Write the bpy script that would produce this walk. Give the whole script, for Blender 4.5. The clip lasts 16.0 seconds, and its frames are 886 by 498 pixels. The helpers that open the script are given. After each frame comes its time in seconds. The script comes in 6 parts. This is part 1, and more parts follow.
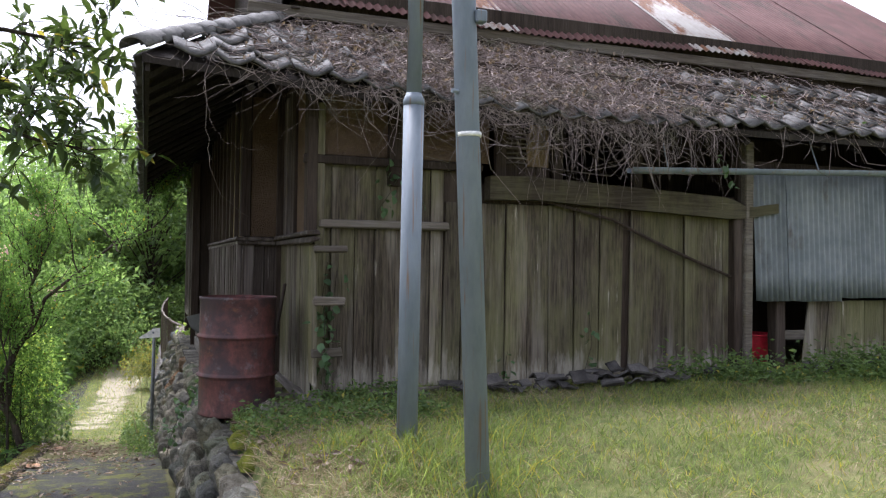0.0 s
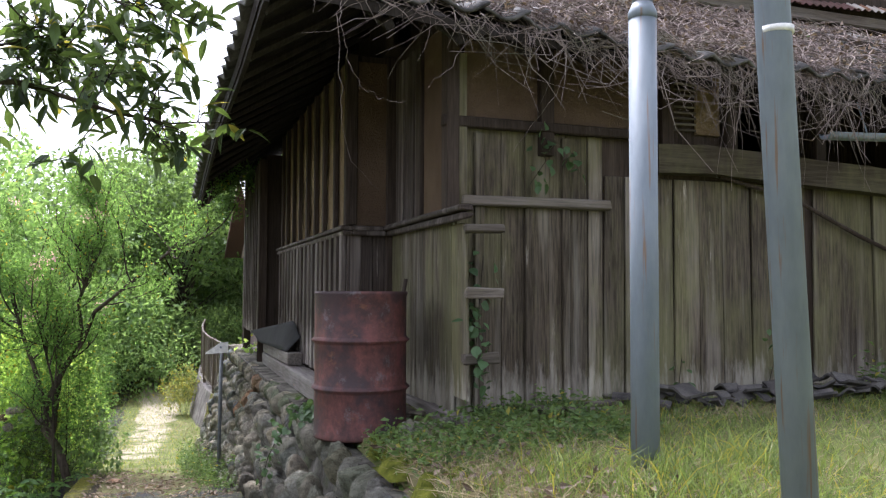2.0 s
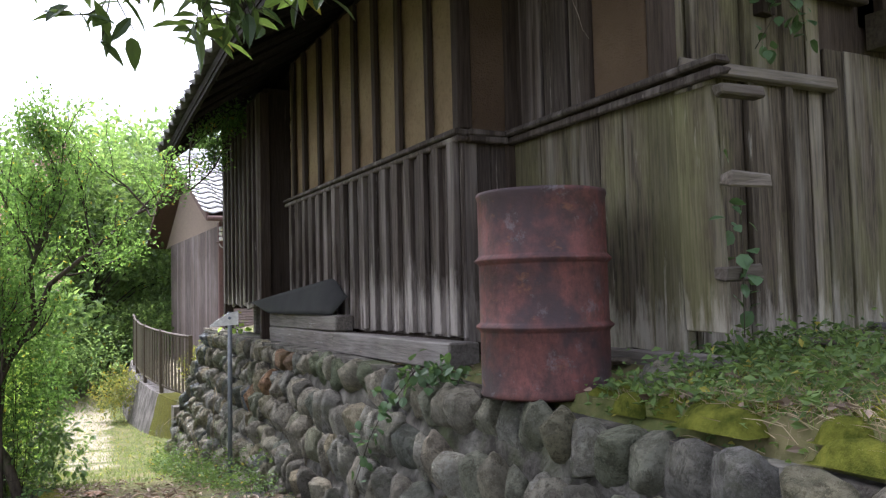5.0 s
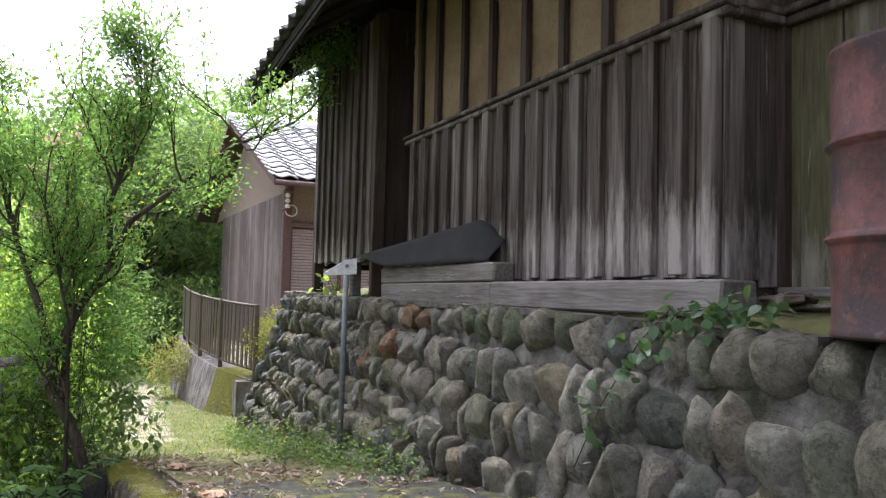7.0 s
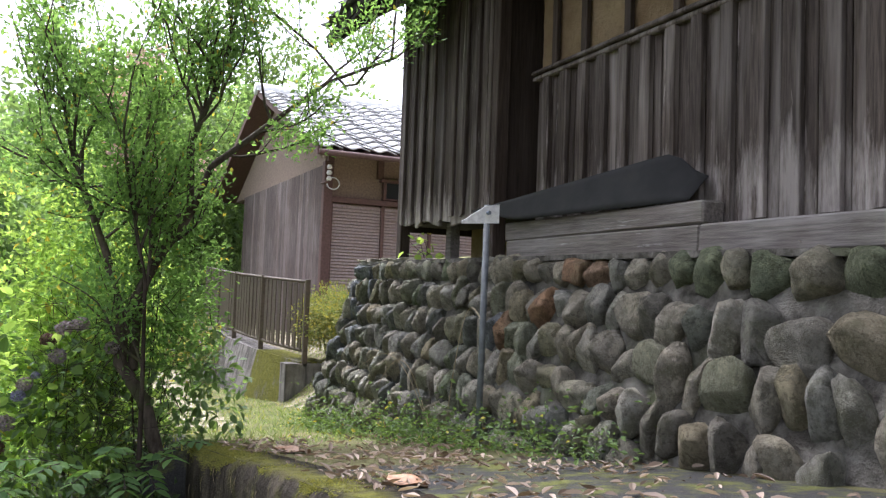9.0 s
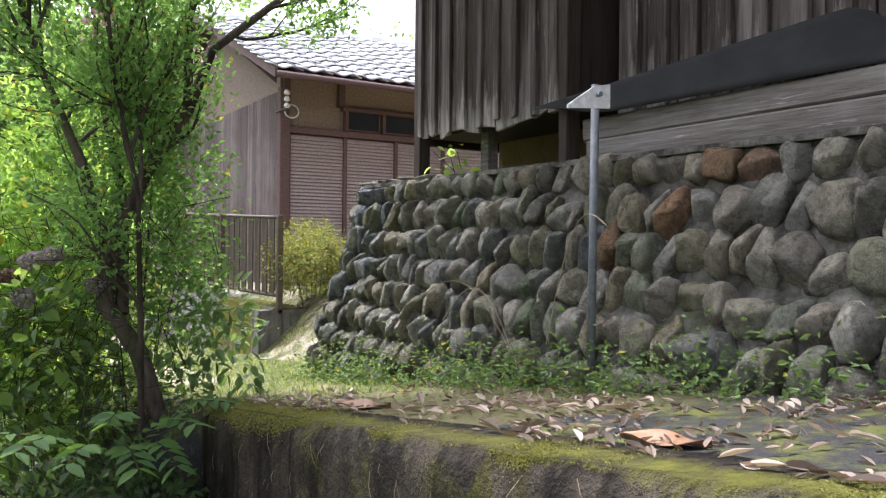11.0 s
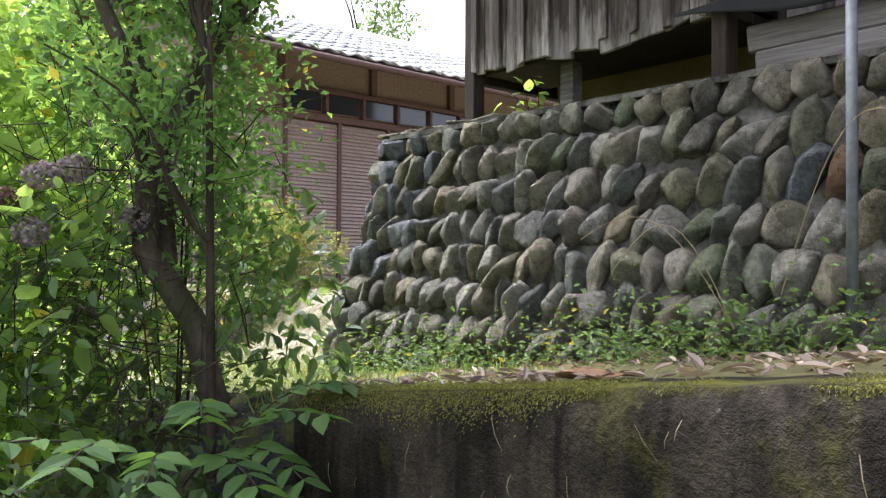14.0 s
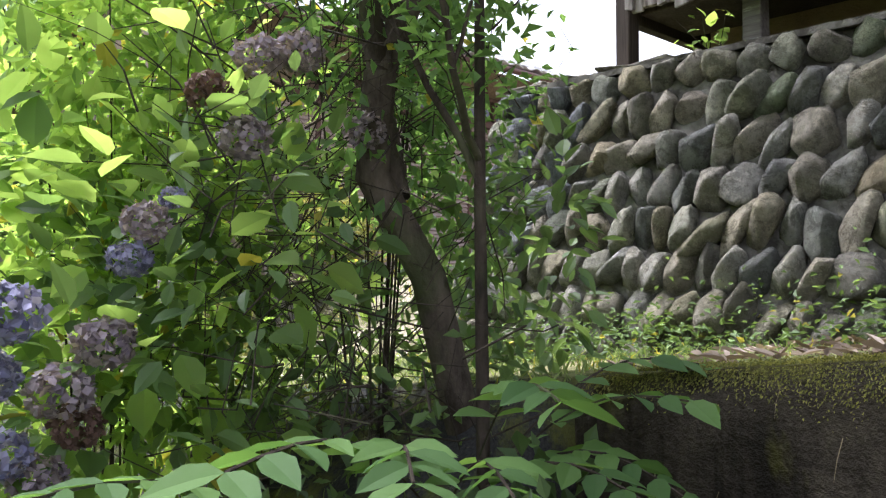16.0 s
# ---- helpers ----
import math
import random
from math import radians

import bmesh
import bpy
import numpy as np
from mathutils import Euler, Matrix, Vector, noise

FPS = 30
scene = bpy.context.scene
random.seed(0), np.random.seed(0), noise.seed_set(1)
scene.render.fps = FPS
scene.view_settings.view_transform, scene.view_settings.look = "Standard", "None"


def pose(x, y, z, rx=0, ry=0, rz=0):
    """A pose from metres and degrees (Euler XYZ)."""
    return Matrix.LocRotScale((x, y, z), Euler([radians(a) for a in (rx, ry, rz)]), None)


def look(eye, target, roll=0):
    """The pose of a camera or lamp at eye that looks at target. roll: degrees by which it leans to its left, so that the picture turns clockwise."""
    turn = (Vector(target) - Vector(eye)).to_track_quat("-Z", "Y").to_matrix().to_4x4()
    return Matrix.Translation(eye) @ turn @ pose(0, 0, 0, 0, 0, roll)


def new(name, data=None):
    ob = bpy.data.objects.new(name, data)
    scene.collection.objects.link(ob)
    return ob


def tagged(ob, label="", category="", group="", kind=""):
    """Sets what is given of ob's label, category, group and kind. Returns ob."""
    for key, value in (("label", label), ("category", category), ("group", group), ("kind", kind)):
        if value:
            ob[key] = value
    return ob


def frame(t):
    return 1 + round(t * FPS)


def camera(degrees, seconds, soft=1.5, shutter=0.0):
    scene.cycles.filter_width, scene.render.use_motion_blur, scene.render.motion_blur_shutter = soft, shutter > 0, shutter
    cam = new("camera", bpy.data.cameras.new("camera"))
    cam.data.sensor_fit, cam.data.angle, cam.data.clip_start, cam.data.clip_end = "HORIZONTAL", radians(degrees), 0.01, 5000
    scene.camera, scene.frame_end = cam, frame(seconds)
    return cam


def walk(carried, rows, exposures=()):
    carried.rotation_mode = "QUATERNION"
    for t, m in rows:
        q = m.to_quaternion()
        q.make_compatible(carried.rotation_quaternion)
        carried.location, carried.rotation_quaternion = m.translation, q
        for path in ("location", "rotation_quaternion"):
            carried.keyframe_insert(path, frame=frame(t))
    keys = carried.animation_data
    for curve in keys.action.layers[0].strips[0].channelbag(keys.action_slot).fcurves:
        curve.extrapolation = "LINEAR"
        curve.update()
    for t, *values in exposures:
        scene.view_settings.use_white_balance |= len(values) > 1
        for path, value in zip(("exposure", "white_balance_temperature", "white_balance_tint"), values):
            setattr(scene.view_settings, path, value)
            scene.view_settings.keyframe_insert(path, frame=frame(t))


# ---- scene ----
cam = camera(57.5, 16.0, soft=1.25)
EXPOSURE = 1.58
PATH = [
    (0, (0.247, 1.059, 1.801), (0.938, 2.935, 1.838), 0.8),
    (0.5, (0.159, 1.431, 1.749), (0.844, 3.31, 1.789), 0.6),
    (1, (0.031, 1.774, 1.683), (0.688, 3.662, 1.743), 0.6),
    (1.5, (-0.136, 2.141, 1.602), (0.518, 4.029, 1.693), 0.3),
    (2, (-0.259, 2.47, 1.541), (0.402, 4.355, 1.644), 0.2),
    (2.5, (-0.422, 2.788, 1.475), (0.287, 4.655, 1.572), -0.0),
    (3, (-0.523, 3.106, 1.417), (0.236, 4.956, 1.488), -0.4),
    (3.2, (-0.565, 3.22, 1.4), (0.205, 5.065, 1.471), -0.4),
    (5.3, (-1.116, 4.599, 1.046), (-0.203, 6.375, 1.168), -1.3),
    (5.5, (-1.137, 4.753, 1.009), (-0.226, 6.529, 1.139), -1.0),
    (6, (-1.197, 5.144, 0.915), (-0.339, 6.945, 1.057), -0.5),
    (6.5, (-1.263, 5.54, 0.803), (-0.426, 7.351, 0.94), 0.1),
    (7, (-1.395, 5.809, 0.757), (-0.552, 7.619, 0.874), 1.4),
    (7.5, (-1.512, 6.145, 0.675), (-0.655, 7.948, 0.793), 2.0),
    (8, (-1.611, 6.465, 0.625), (-0.755, 8.269, 0.737), 1.9),
    (8.5, (-1.759, 6.772, 0.572), (-0.906, 8.578, 0.68), 1.8),
    (9, (-1.9, 7.052, 0.474), (-1.03, 8.849, 0.585), 2.1),
    (11.3, (-2.216, 8.559, 0.223), (-1.128, 10.237, 0.206), 0.4),
    (11.5, (-2.247, 8.663, 0.2), (-1.14, 10.328, 0.178), 0.4),
    (12, (-2.297, 8.951, 0.134), (-1.134, 10.578, 0.104), 0.3),
    (12.5, (-2.372, 9.236, 0.09), (-1.171, 10.835, 0.056), 0.3),
    (13, (-2.428, 9.478, 0.02), (-1.177, 11.039, 0.028), 0.1),
    (13.5, (-2.446, 9.746, -0.038), (-1.159, 11.276, -0.014), 0.1),
    (14, (-2.523, 10.009, -0.108), (-1.199, 11.507, -0.064), 0.2),
    (14.5, (-2.554, 10.297, -0.167), (-1.204, 11.771, -0.118), -0.3),
    (15, (-2.584, 10.569, -0.212), (-1.23, 12.04, -0.148), -0.3),
    (15.5, (-2.682, 10.86, -0.251), (-1.31, 12.314, -0.186), -0.3),
    (16, (-2.692, 11.202, -0.296), (-1.315, 12.651, -0.229), -0.1),
]
walk(cam, [(t, look(eye, target, roll)) for t, eye, target, roll in PATH], [(t, EXPOSURE + e, 5850, 19) for t, e in ((0, -0.2), (1, -0.06), (3, 0.12), (6.5, 0.1), (8, 0.08), (9, 0.02), (12, 0.24), (14, 0.34), (16, 0.34))])

# ---- world and sun: a bright, thinly clouded summer sky ----
world = bpy.data.worlds.new("sky")
scene.world = world
world.use_nodes = True
wn = world.node_tree
sky = wn.nodes.new("ShaderNodeTexSky")
sky.sky_type, sky.sun_disc = "NISHITA", False
sky.sun_elevation, sky.sun_rotation = radians(62), radians(-14)
sky.dust_density, sky.air_density = 4.0, 1.0
pale = wn.nodes.new("ShaderNodeHueSaturation")
pale.inputs["Saturation"].default_value = 0.22
wn.links.new(sky.outputs[0], pale.inputs["Color"])
wn.links.new(pale.outputs[0], wn.nodes["Background"].inputs[0])
wn.nodes["Background"].inputs[1].default_value = 0.15
sun = new("sun", bpy.data.lights.new("sun", "SUN"))
sun.data.energy, sun.data.angle, sun.data.color = 2.4, radians(24), (1.0, 0.97, 0.92)
sun.matrix_world = look((-1.7, 6.6, 13.0), (0, 0, 0))


# ---- geometry helpers ----
class Geo:
    """Verts and faces gathered for one mesh."""

    def __init__(self):
        self.v, self.f, self.n = [], [], 0

    def add(self, verts, faces):
        verts = np.asarray(verts, float).reshape(-1, 3)
        self.v.append(verts)
        self.f += [tuple(i + self.n for i in f) for f in faces]
        self.n += len(verts)
        return self

    def box(self, a, b, bevel=0.004, warp=0.0):
        """A chamfered box between two corners; warp shifts its corners a little."""
        a, b = np.array(a, float), np.array(b, float)
        bevel = min(bevel, 0.3 * float(np.min(np.abs(b - a))))
        corners = [(i, j, k) for i in (0, 1) for j in (0, 1) for k in (0, 1)]
        verts, at = [], {}
        for c in corners:
            p = np.where(np.array(c) == 1, b, a)
            s = np.where(np.array(c) == 1, -1.0, 1.0)
            off = np.array([random.uniform(-warp, warp) for _ in range(3)])
            for ax in range(3):
                q = p + s * bevel
                q[ax] = p[ax]
                at[c, ax] = len(verts)
                verts.append(q + off)
        faces = []
        for ax in range(3):
            o = [x for x in range(3) if x != ax]
            for side in (0, 1):
                ring = []
                for u, w in ((0, 0), (1, 0), (1, 1), (0, 1)):
                    c = [0, 0, 0]
                    c[ax], c[o[0]], c[o[1]] = side, u, w
                    ring.append(at[tuple(c), ax])
                faces.append(ring if (side == 1) != (ax == 1) else ring[::-1])
        for ax in range(3):
            o = [x for x in range(3) if x != ax]
            for u in (0, 1):
                for w in (0, 1):
                    c0, c1 = [0, 0, 0], [0, 0, 0]
                    c0[o[0]] = c1[o[0]] = u
                    c0[o[1]] = c1[o[1]] = w
                    c1[ax] = 1
                    c0, c1 = tuple(c0), tuple(c1)
                    ring = [at[c0, o[0]], at[c1, o[0]], at[c1, o[1]], at[c0, o[1]]]
                    flip = (u == w) != (ax == 1)
                    faces.append(ring if flip else ring[::-1])
        for c in corners:
            ring = [at[c, 0], at[c, 1], at[c, 2]]
            faces.append(ring if sum(c) % 2 == 1 else ring[::-1])
        return self.add(verts, faces)

    def tube(self, pts, radii, n=6, cap=True):
        pts = [Vector(p) for p in pts]
        if not hasattr(radii, "__len__"):
            radii = [radii] * len(pts)
        side, verts, faces = None, [], []
        for i, p in enumerate(pts):
            d = (pts[min(i + 1, len(pts) - 1)] - pts[max(i - 1, 0)]).normalized()
            if side is None:
                side = d.cross(Vector((0.3, 0.9, 0.1)) if abs(d.z) > 0.6 else Vector((0, 0, 1))).normalized()
            side = (side - d * side.dot(d)).normalized()
            up = d.cross(side)
            for k in range(n):
                a = 2 * math.pi * k / n
                verts.append(p + (side * math.cos(a) + up * math.sin(a)) * radii[i])
        for i in range(len(pts) - 1):
            for k in range(n):
                k2 = (k + 1) % n
                faces.append((i * n + k, i * n + k2, (i + 1) * n + k2, (i + 1) * n + k))
        if cap:
            faces.append(tuple(range(n))[::-1])
            faces.append(tuple(range((len(pts) - 1) * n, len(pts) * n)))
        return self.add([tuple(v) for v in verts], faces)

    def grid(self, fn, nu, nv):
        """A sheet of nu by nv cells; fn takes 0..1, 0..1."""
        verts = [fn(i / nu, j / nv) for j in range(nv + 1) for i in range(nu + 1)]
        faces = [(j * (nu + 1) + i, j * (nu + 1) + i + 1, (j + 1) * (nu + 1) + i + 1, (j + 1) * (nu + 1) + i) for j in range(nv) for i in range(nu)]
        return self.add(verts, faces)

    def slab(self, fn, nu, nv, depth):
        """A sheet with thickness: fn gives the outer face, depth the vector to the inner one."""
        d = np.array(depth, float)
        n = (nu + 1) * (nv + 1)
        outer = [np.array(fn(i / nu, j / nv), float) for j in range(nv + 1) for i in range(nu + 1)]
        faces = []
        for j in range(nv):
            for i in range(nu):
                q = (j * (nu + 1) + i, j * (nu + 1) + i + 1, (j + 1) * (nu + 1) + i + 1, (j + 1) * (nu + 1) + i)
                faces += [q, tuple(n + k for k in q[::-1])]
        rim = [i for i in range(nu)] + [nu + j * (nu + 1) for j in range(nv)] + [nv * (nu + 1) + nu - i for i in range(nu)] + [(nv - j) * (nu + 1) for j in range(nv)]
        for a, b in zip(rim, rim[1:] + rim[:1]):
            faces.append((b, a, a + n, b + n))
        return self.add(outer + [o + d for o in outer], faces)

    def mesh(self, name, smooth=False):
        me = bpy.data.meshes.new(name)
        me.from_pydata(np.concatenate(self.v).tolist(), [], self.f)
        if smooth:
            me.polygons.foreach_set("use_smooth", [True] * len(me.polygons))
        me.update()
        return me


def part(name, geo, material, parent=None, label="", smooth=False):
    """Links a mesh as one object, under a thing or a part."""
    me = geo.mesh(name, smooth) if isinstance(geo, Geo) else geo
    if material and not me.materials:
        me.materials.append(material)
    ob = new(name, me)
    if parent:
        ob.parent = parent
    if label:
        ob["label"] = label
    return ob


def thing(name, label, category, group="", kind="", at=(0, 0, 0)):
    ob = new(name)
    ob.location = at
    ob.empty_display_size = 0.1
    return tagged(ob, label, category, group, kind)


def lerp(table, t):
    return float(np.interp(t, [p[0] for p in table], [p[1] for p in table]))


def smooth(a, b, t):
    u = min(1.0, max(0.0, (t - a) / (b - a)))
    return u * u * (3 - 2 * u)


# ---- foliage helpers ----
def unit(v):
    return v / np.maximum(np.linalg.norm(v, axis=-1, keepdims=True), 1e-9)


def leaves(geo, at, along, size, width=0.5, fold=0.25, droop=0.15, big=False, rng=None):
    """Many leaves: at and along are n x 3, size n; small ones of two faces, big ones of six."""
    at, along = np.asarray(at, float), unit(np.asarray(along, float))
    n = len(at)
    size = np.broadcast_to(np.asarray(size, float), (n,))[:, None]
    rnd = rng.normal(size=(n, 3)) * (0.35 if big else 0.8) + np.array([0, 0, 1.0])
    side = unit(np.cross(along, rnd))
    up = np.cross(side, along)
    w = size * width * 0.5
    if not big:
        pts = np.stack([at, at + along * size * 0.5 + side * w + up * size * fold * 0.4, at + along * size - up * size * droop, at + along * size * 0.5 - side * w + up * size * fold * 0.4], 1)
        tri = np.array([[0, 1, 2], [0, 2, 3]])
    else:
        def pt(f, s):
            return at + along * size * f + side * w * s + up * size * (fold * 0.3 * abs(s) - droop * f * f)
        pts = np.stack([pt(0, 0), pt(0.2, 0.75), pt(0.5, 1.0), pt(0.8, 0.6), pt(1.04, 0), pt(0.8, -0.6), pt(0.5, -1.0), pt(0.2, -0.75), pt(0.35, 0), pt(0.7, 0)], 1)
        tri = np.array([[0, 1, 8], [1, 2, 8], [2, 9, 8], [2, 3, 9], [3, 4, 9], [4, 5, 9], [5, 6, 9], [6, 8, 9], [6, 7, 8], [7, 0, 8]])
    k = pts.shape[1]
    faces = (tri[None] + (np.arange(n) * k)[:, None, None] + geo.n).reshape(-1, 3)
    geo.v.append(pts.reshape(-1, 3))
    geo.f += [tuple(f) for f in faces.tolist()]
    geo.n += n * k
    return geo


def clump(rng, centre, radius, count, hollow=0.35):
    """Random points in a lumpy ellipsoid, fewer inside, and their outward ways."""
    d = unit(rng.normal(size=(count, 3)))
    lump = 1 + 0.35 * np.array([noise.noise(Vector(v * 2.2) + Vector(centre)) for v in d])
    r = (hollow + (1 - hollow) * rng.random(count) ** 0.6) * lump
    return np.array(centre) + d * r[:, None] * np.array(radius), d


def branch(geo, tips, p, d, length, radius, level, rng, spread=0.55, up=0.15, bits=5):
    """A limb that bends and forks; its last twigs are gathered in tips."""
    pts, p, d = [p.copy()], p.copy(), d.copy()
    for i in range(bits):
        d = unit(d + rng.normal(size=3) * 0.16 + np.array([0, 0, up * 0.35]))
        p = p + d * length / bits
        pts.append(p.copy())
    radii = list(np.linspace(radius, radius * 0.55, len(pts)))
    geo.tube([tuple(q) for q in pts], radii, 7 if radius > 0.02 else (5 if radius > 0.008 else 3), cap=False)
    if level == 0:
        tips.append(pts)
        return
    for k in range(3 if level > 1 else 4):
        start = pts[-1] if k == 0 else pts[int(rng.integers(2, bits))]
        nd = unit(d + rng.normal(size=3) * spread + np.array([0, 0, up]))
        branch(geo, tips, start, nd, length * rng.uniform(0.6, 0.85), radius * (0.55 if k else 0.6), level - 1, rng, spread, up, bits)


def leaf_twigs(geo, tips, rng, per, size, out=0.08, **how):
    at, way = [], []
    for pts in tips:
        pts = np.array(pts)
        for j in range(per):
            f = rng.uniform(0.1, 1) * (len(pts) - 1)
            i = min(int(f), len(pts) - 2)
            p = pts[i] + (pts[i + 1] - pts[i]) * (f - i)
            at.append(p + rng.normal(size=3) * out)
            way.append(pts[-1] - pts[0] + rng.normal(size=3) * 0.35)
    return leaves(geo, at, way, rng.uniform(size * 0.7, size * 1.25, len(at)), rng=rng, **how)


# ---- materials ----
class Nodes:
    def __init__(self, name):
        self.mat = bpy.data.materials.new(name)
        self.mat.use_nodes = True
        self.t = self.mat.node_tree
        self.bsdf = self.t.nodes["Principled BSDF"]
        self.pos = self.t.nodes.new("ShaderNodeNewGeometry")
        self.info = self.t.nodes.new("ShaderNodeObjectInfo")

    def put(self, socket, value):
        if isinstance(value, bpy.types.NodeSocket):
            self.t.links.new(value, socket)
        elif isinstance(value, tuple) and len(value) == 3 and socket.type == "RGBA":
            socket.default_value = (*value, 1)
        else:
            socket.default_value = value

    def place(self, scale=(1, 1, 1), shift=True):
        """World position, stretched, and shifted from object to object."""
        m = self.t.nodes.new("ShaderNodeVectorMath")
        m.operation = "MULTIPLY_ADD"
        self.put(m.inputs[0], self.pos.outputs["Position"])
        m.inputs[1].default_value = scale
        if shift:
            c = self.t.nodes.new("ShaderNodeVectorMath")
            c.operation = "SCALE"
            c.inputs[0].default_value = (37, 11, 23)
            self.put(c.inputs["Scale"], self.info.outputs["Random"])
            self.put(m.inputs[2], c.outputs[0])
        return m.outputs[0]

    def noise(self, scale, detail=4, rough=0.6, stretch=(1, 1, 1), shift=True, bend=0.0):
        n = self.t.nodes.new("ShaderNodeTexNoise")
        self.put(n.inputs["Vector"], self.place(stretch, shift))
        n.inputs["Scale"].default_value, n.inputs["Detail"].default_value = scale, detail
        n.inputs["Roughness"].default_value, n.inputs["Distortion"].default_value = rough, bend
        return n.outputs["Fac"]

    def cells(self, scale, stretch=(1, 1, 1), what="Distance", feature="F1"):
        n = self.t.nodes.new("ShaderNodeTexVoronoi")
        n.feature = feature
        self.put(n.inputs["Vector"], self.place(stretch))
        n.inputs["Scale"].default_value = scale
        return n.outputs[what]

    def ramp(self, fac, *stops):
        n = self.t.nodes.new("ShaderNodeValToRGB")
        self.put(n.inputs[0], fac)
        e = n.color_ramp.elements
        while len(e) < len(stops):
            e.new(0.5)
        for el, (p, c) in zip(e, stops):
            el.position = p
            el.color = (c, c, c, 1) if not isinstance(c, tuple) else (*c, 1)
        return n.outputs[0]

    def mix(self, fac, a, b, blend="MIX"):
        n = self.t.nodes.new("ShaderNodeMix")
        n.data_type, n.blend_type = "RGBA", blend
        self.put(n.inputs[0], fac)
        self.put(n.inputs[6], a)
        self.put(n.inputs[7], b)
        return n.outputs[2]

    def calc(self, op, a, b=0.0):
        n = self.t.nodes.new("ShaderNodeMath")
        n.operation = op
        self.put(n.inputs[0], a)
        self.put(n.inputs[1], b)
        return n.outputs[0]

    def vary(self, colour, low, high, source="object"):
        """Brightness that differs from piece to piece."""
        r = self.info.outputs["Random"] if source == "object" else self.pos.outputs["Random Per Island"]
        v = self.calc("MULTIPLY_ADD", r, high - low)
        v.node.inputs[2].default_value = low
        return self.mix(1.0, colour, v, "MULTIPLY")

    def done(self, colour, rough=0.8, bump=None, strength=0.4, dist=0.01, metal=0.0, spec=0.35):
        self.put(self.bsdf.inputs["Base Color"], colour)
        self.put(self.bsdf.inputs["Roughness"], rough)
        self.put(self.bsdf.inputs["Metallic"], metal)
        self.bsdf.inputs["Specular IOR Level"].default_value = spec
        if bump is not None:
            n = self.t.nodes.new("ShaderNodeBump")
            n.inputs["Strength"].default_value, n.inputs["Distance"].default_value = strength, dist
            self.put(n.inputs["Height"], bump)
            self.put(self.bsdf.inputs["Normal"], n.outputs[0])
        return self.mat


def wood(name, dark, mid, pale, worn=0.5, green=0.0, axis="z", spread=(0.72, 1.18), bleach=0.0, damp=(0.75, 1.5)):
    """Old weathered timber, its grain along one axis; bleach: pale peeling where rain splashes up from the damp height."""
    n = Nodes(name)
    k = {"x": (0.06, 1, 1), "y": (1, 0.06, 1), "z": (1, 1, 0.06)}[axis]
    grain = n.noise(70, 5, 0.65, k)
    broad = n.noise(9, 3, 0.6, k)
    col = n.mix(n.ramp(grain, (0.3, 0.0), (0.7, 1.0)), dark, mid)
    col = n.mix(n.calc("MULTIPLY", n.ramp(broad, (0.5, 0.0), (0.75, 1.0)), worn), col, pale)
    col = n.mix(n.ramp(n.noise(0.9, 4, 0.6, shift=False), (0.38, 0.55), (0.6, 0.0)), col, n.mix(1.0, col, (0.5, 0.42, 0.36), "MULTIPLY"))
    if green:
        moss = n.noise(1.5, 6, 0.72, (1, 1, 0.4), shift=False)
        col = n.mix(n.calc("MULTIPLY", n.ramp(moss, (0.43, 0.0), (0.62, 1.0)), green), col, n.mix(grain, (0.085, 0.085, 0.035), (0.25, 0.24, 0.12)))
    streak = n.ramp(n.noise(26, 6, 0.75, k), (0.6, 0.0), (0.66, 1.0))
    patch = n.ramp(n.noise(1.7, 4, 0.6), (0.5, 0.0), (0.62, 1.0))
    col = n.mix(n.calc("MULTIPLY", n.calc("MULTIPLY", streak, patch), worn), col, tuple(min(0.6, c * 1.5) for c in pale))
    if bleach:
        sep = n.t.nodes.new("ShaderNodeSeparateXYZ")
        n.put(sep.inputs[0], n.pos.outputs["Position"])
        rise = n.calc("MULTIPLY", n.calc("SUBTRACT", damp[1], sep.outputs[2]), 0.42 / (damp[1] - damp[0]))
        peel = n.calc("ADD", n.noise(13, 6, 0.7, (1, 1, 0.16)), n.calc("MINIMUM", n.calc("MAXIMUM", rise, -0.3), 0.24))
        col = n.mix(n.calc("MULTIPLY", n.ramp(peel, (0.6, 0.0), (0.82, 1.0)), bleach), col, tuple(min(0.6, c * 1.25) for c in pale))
    col = n.vary(col, *spread)
    return n.done(col, 0.85, n.calc("ADD", grain, n.calc("MULTIPLY", broad, 0.6)), 0.7, 0.006, spec=0.2)


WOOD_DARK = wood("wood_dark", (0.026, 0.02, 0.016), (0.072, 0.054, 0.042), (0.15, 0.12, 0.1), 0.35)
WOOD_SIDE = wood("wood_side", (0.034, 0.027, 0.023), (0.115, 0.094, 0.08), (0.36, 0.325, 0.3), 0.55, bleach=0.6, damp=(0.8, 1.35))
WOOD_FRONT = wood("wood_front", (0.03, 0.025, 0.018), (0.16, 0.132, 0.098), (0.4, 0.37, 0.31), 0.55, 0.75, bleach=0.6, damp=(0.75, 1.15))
WOOD_BEAM = wood("wood_beam", (0.045, 0.036, 0.026), (0.115, 0.096, 0.068), (0.2, 0.18, 0.14), 0.5, 0.45, "x")
# soffit wood, darkened so that its colour carries shade under the eaves
WOOD_EAVE_SHADE = wood("wood_eave_shade", (0.018, 0.015, 0.013), (0.045, 0.038, 0.034), (0.08, 0.07, 0.064), 0.4)
WOOD_GREY_Y = wood("wood_grey", (0.11, 0.1, 0.093), (0.27, 0.25, 0.235), (0.42, 0.4, 0.385), 0.5, 0.1, "y", (0.85, 1.1))
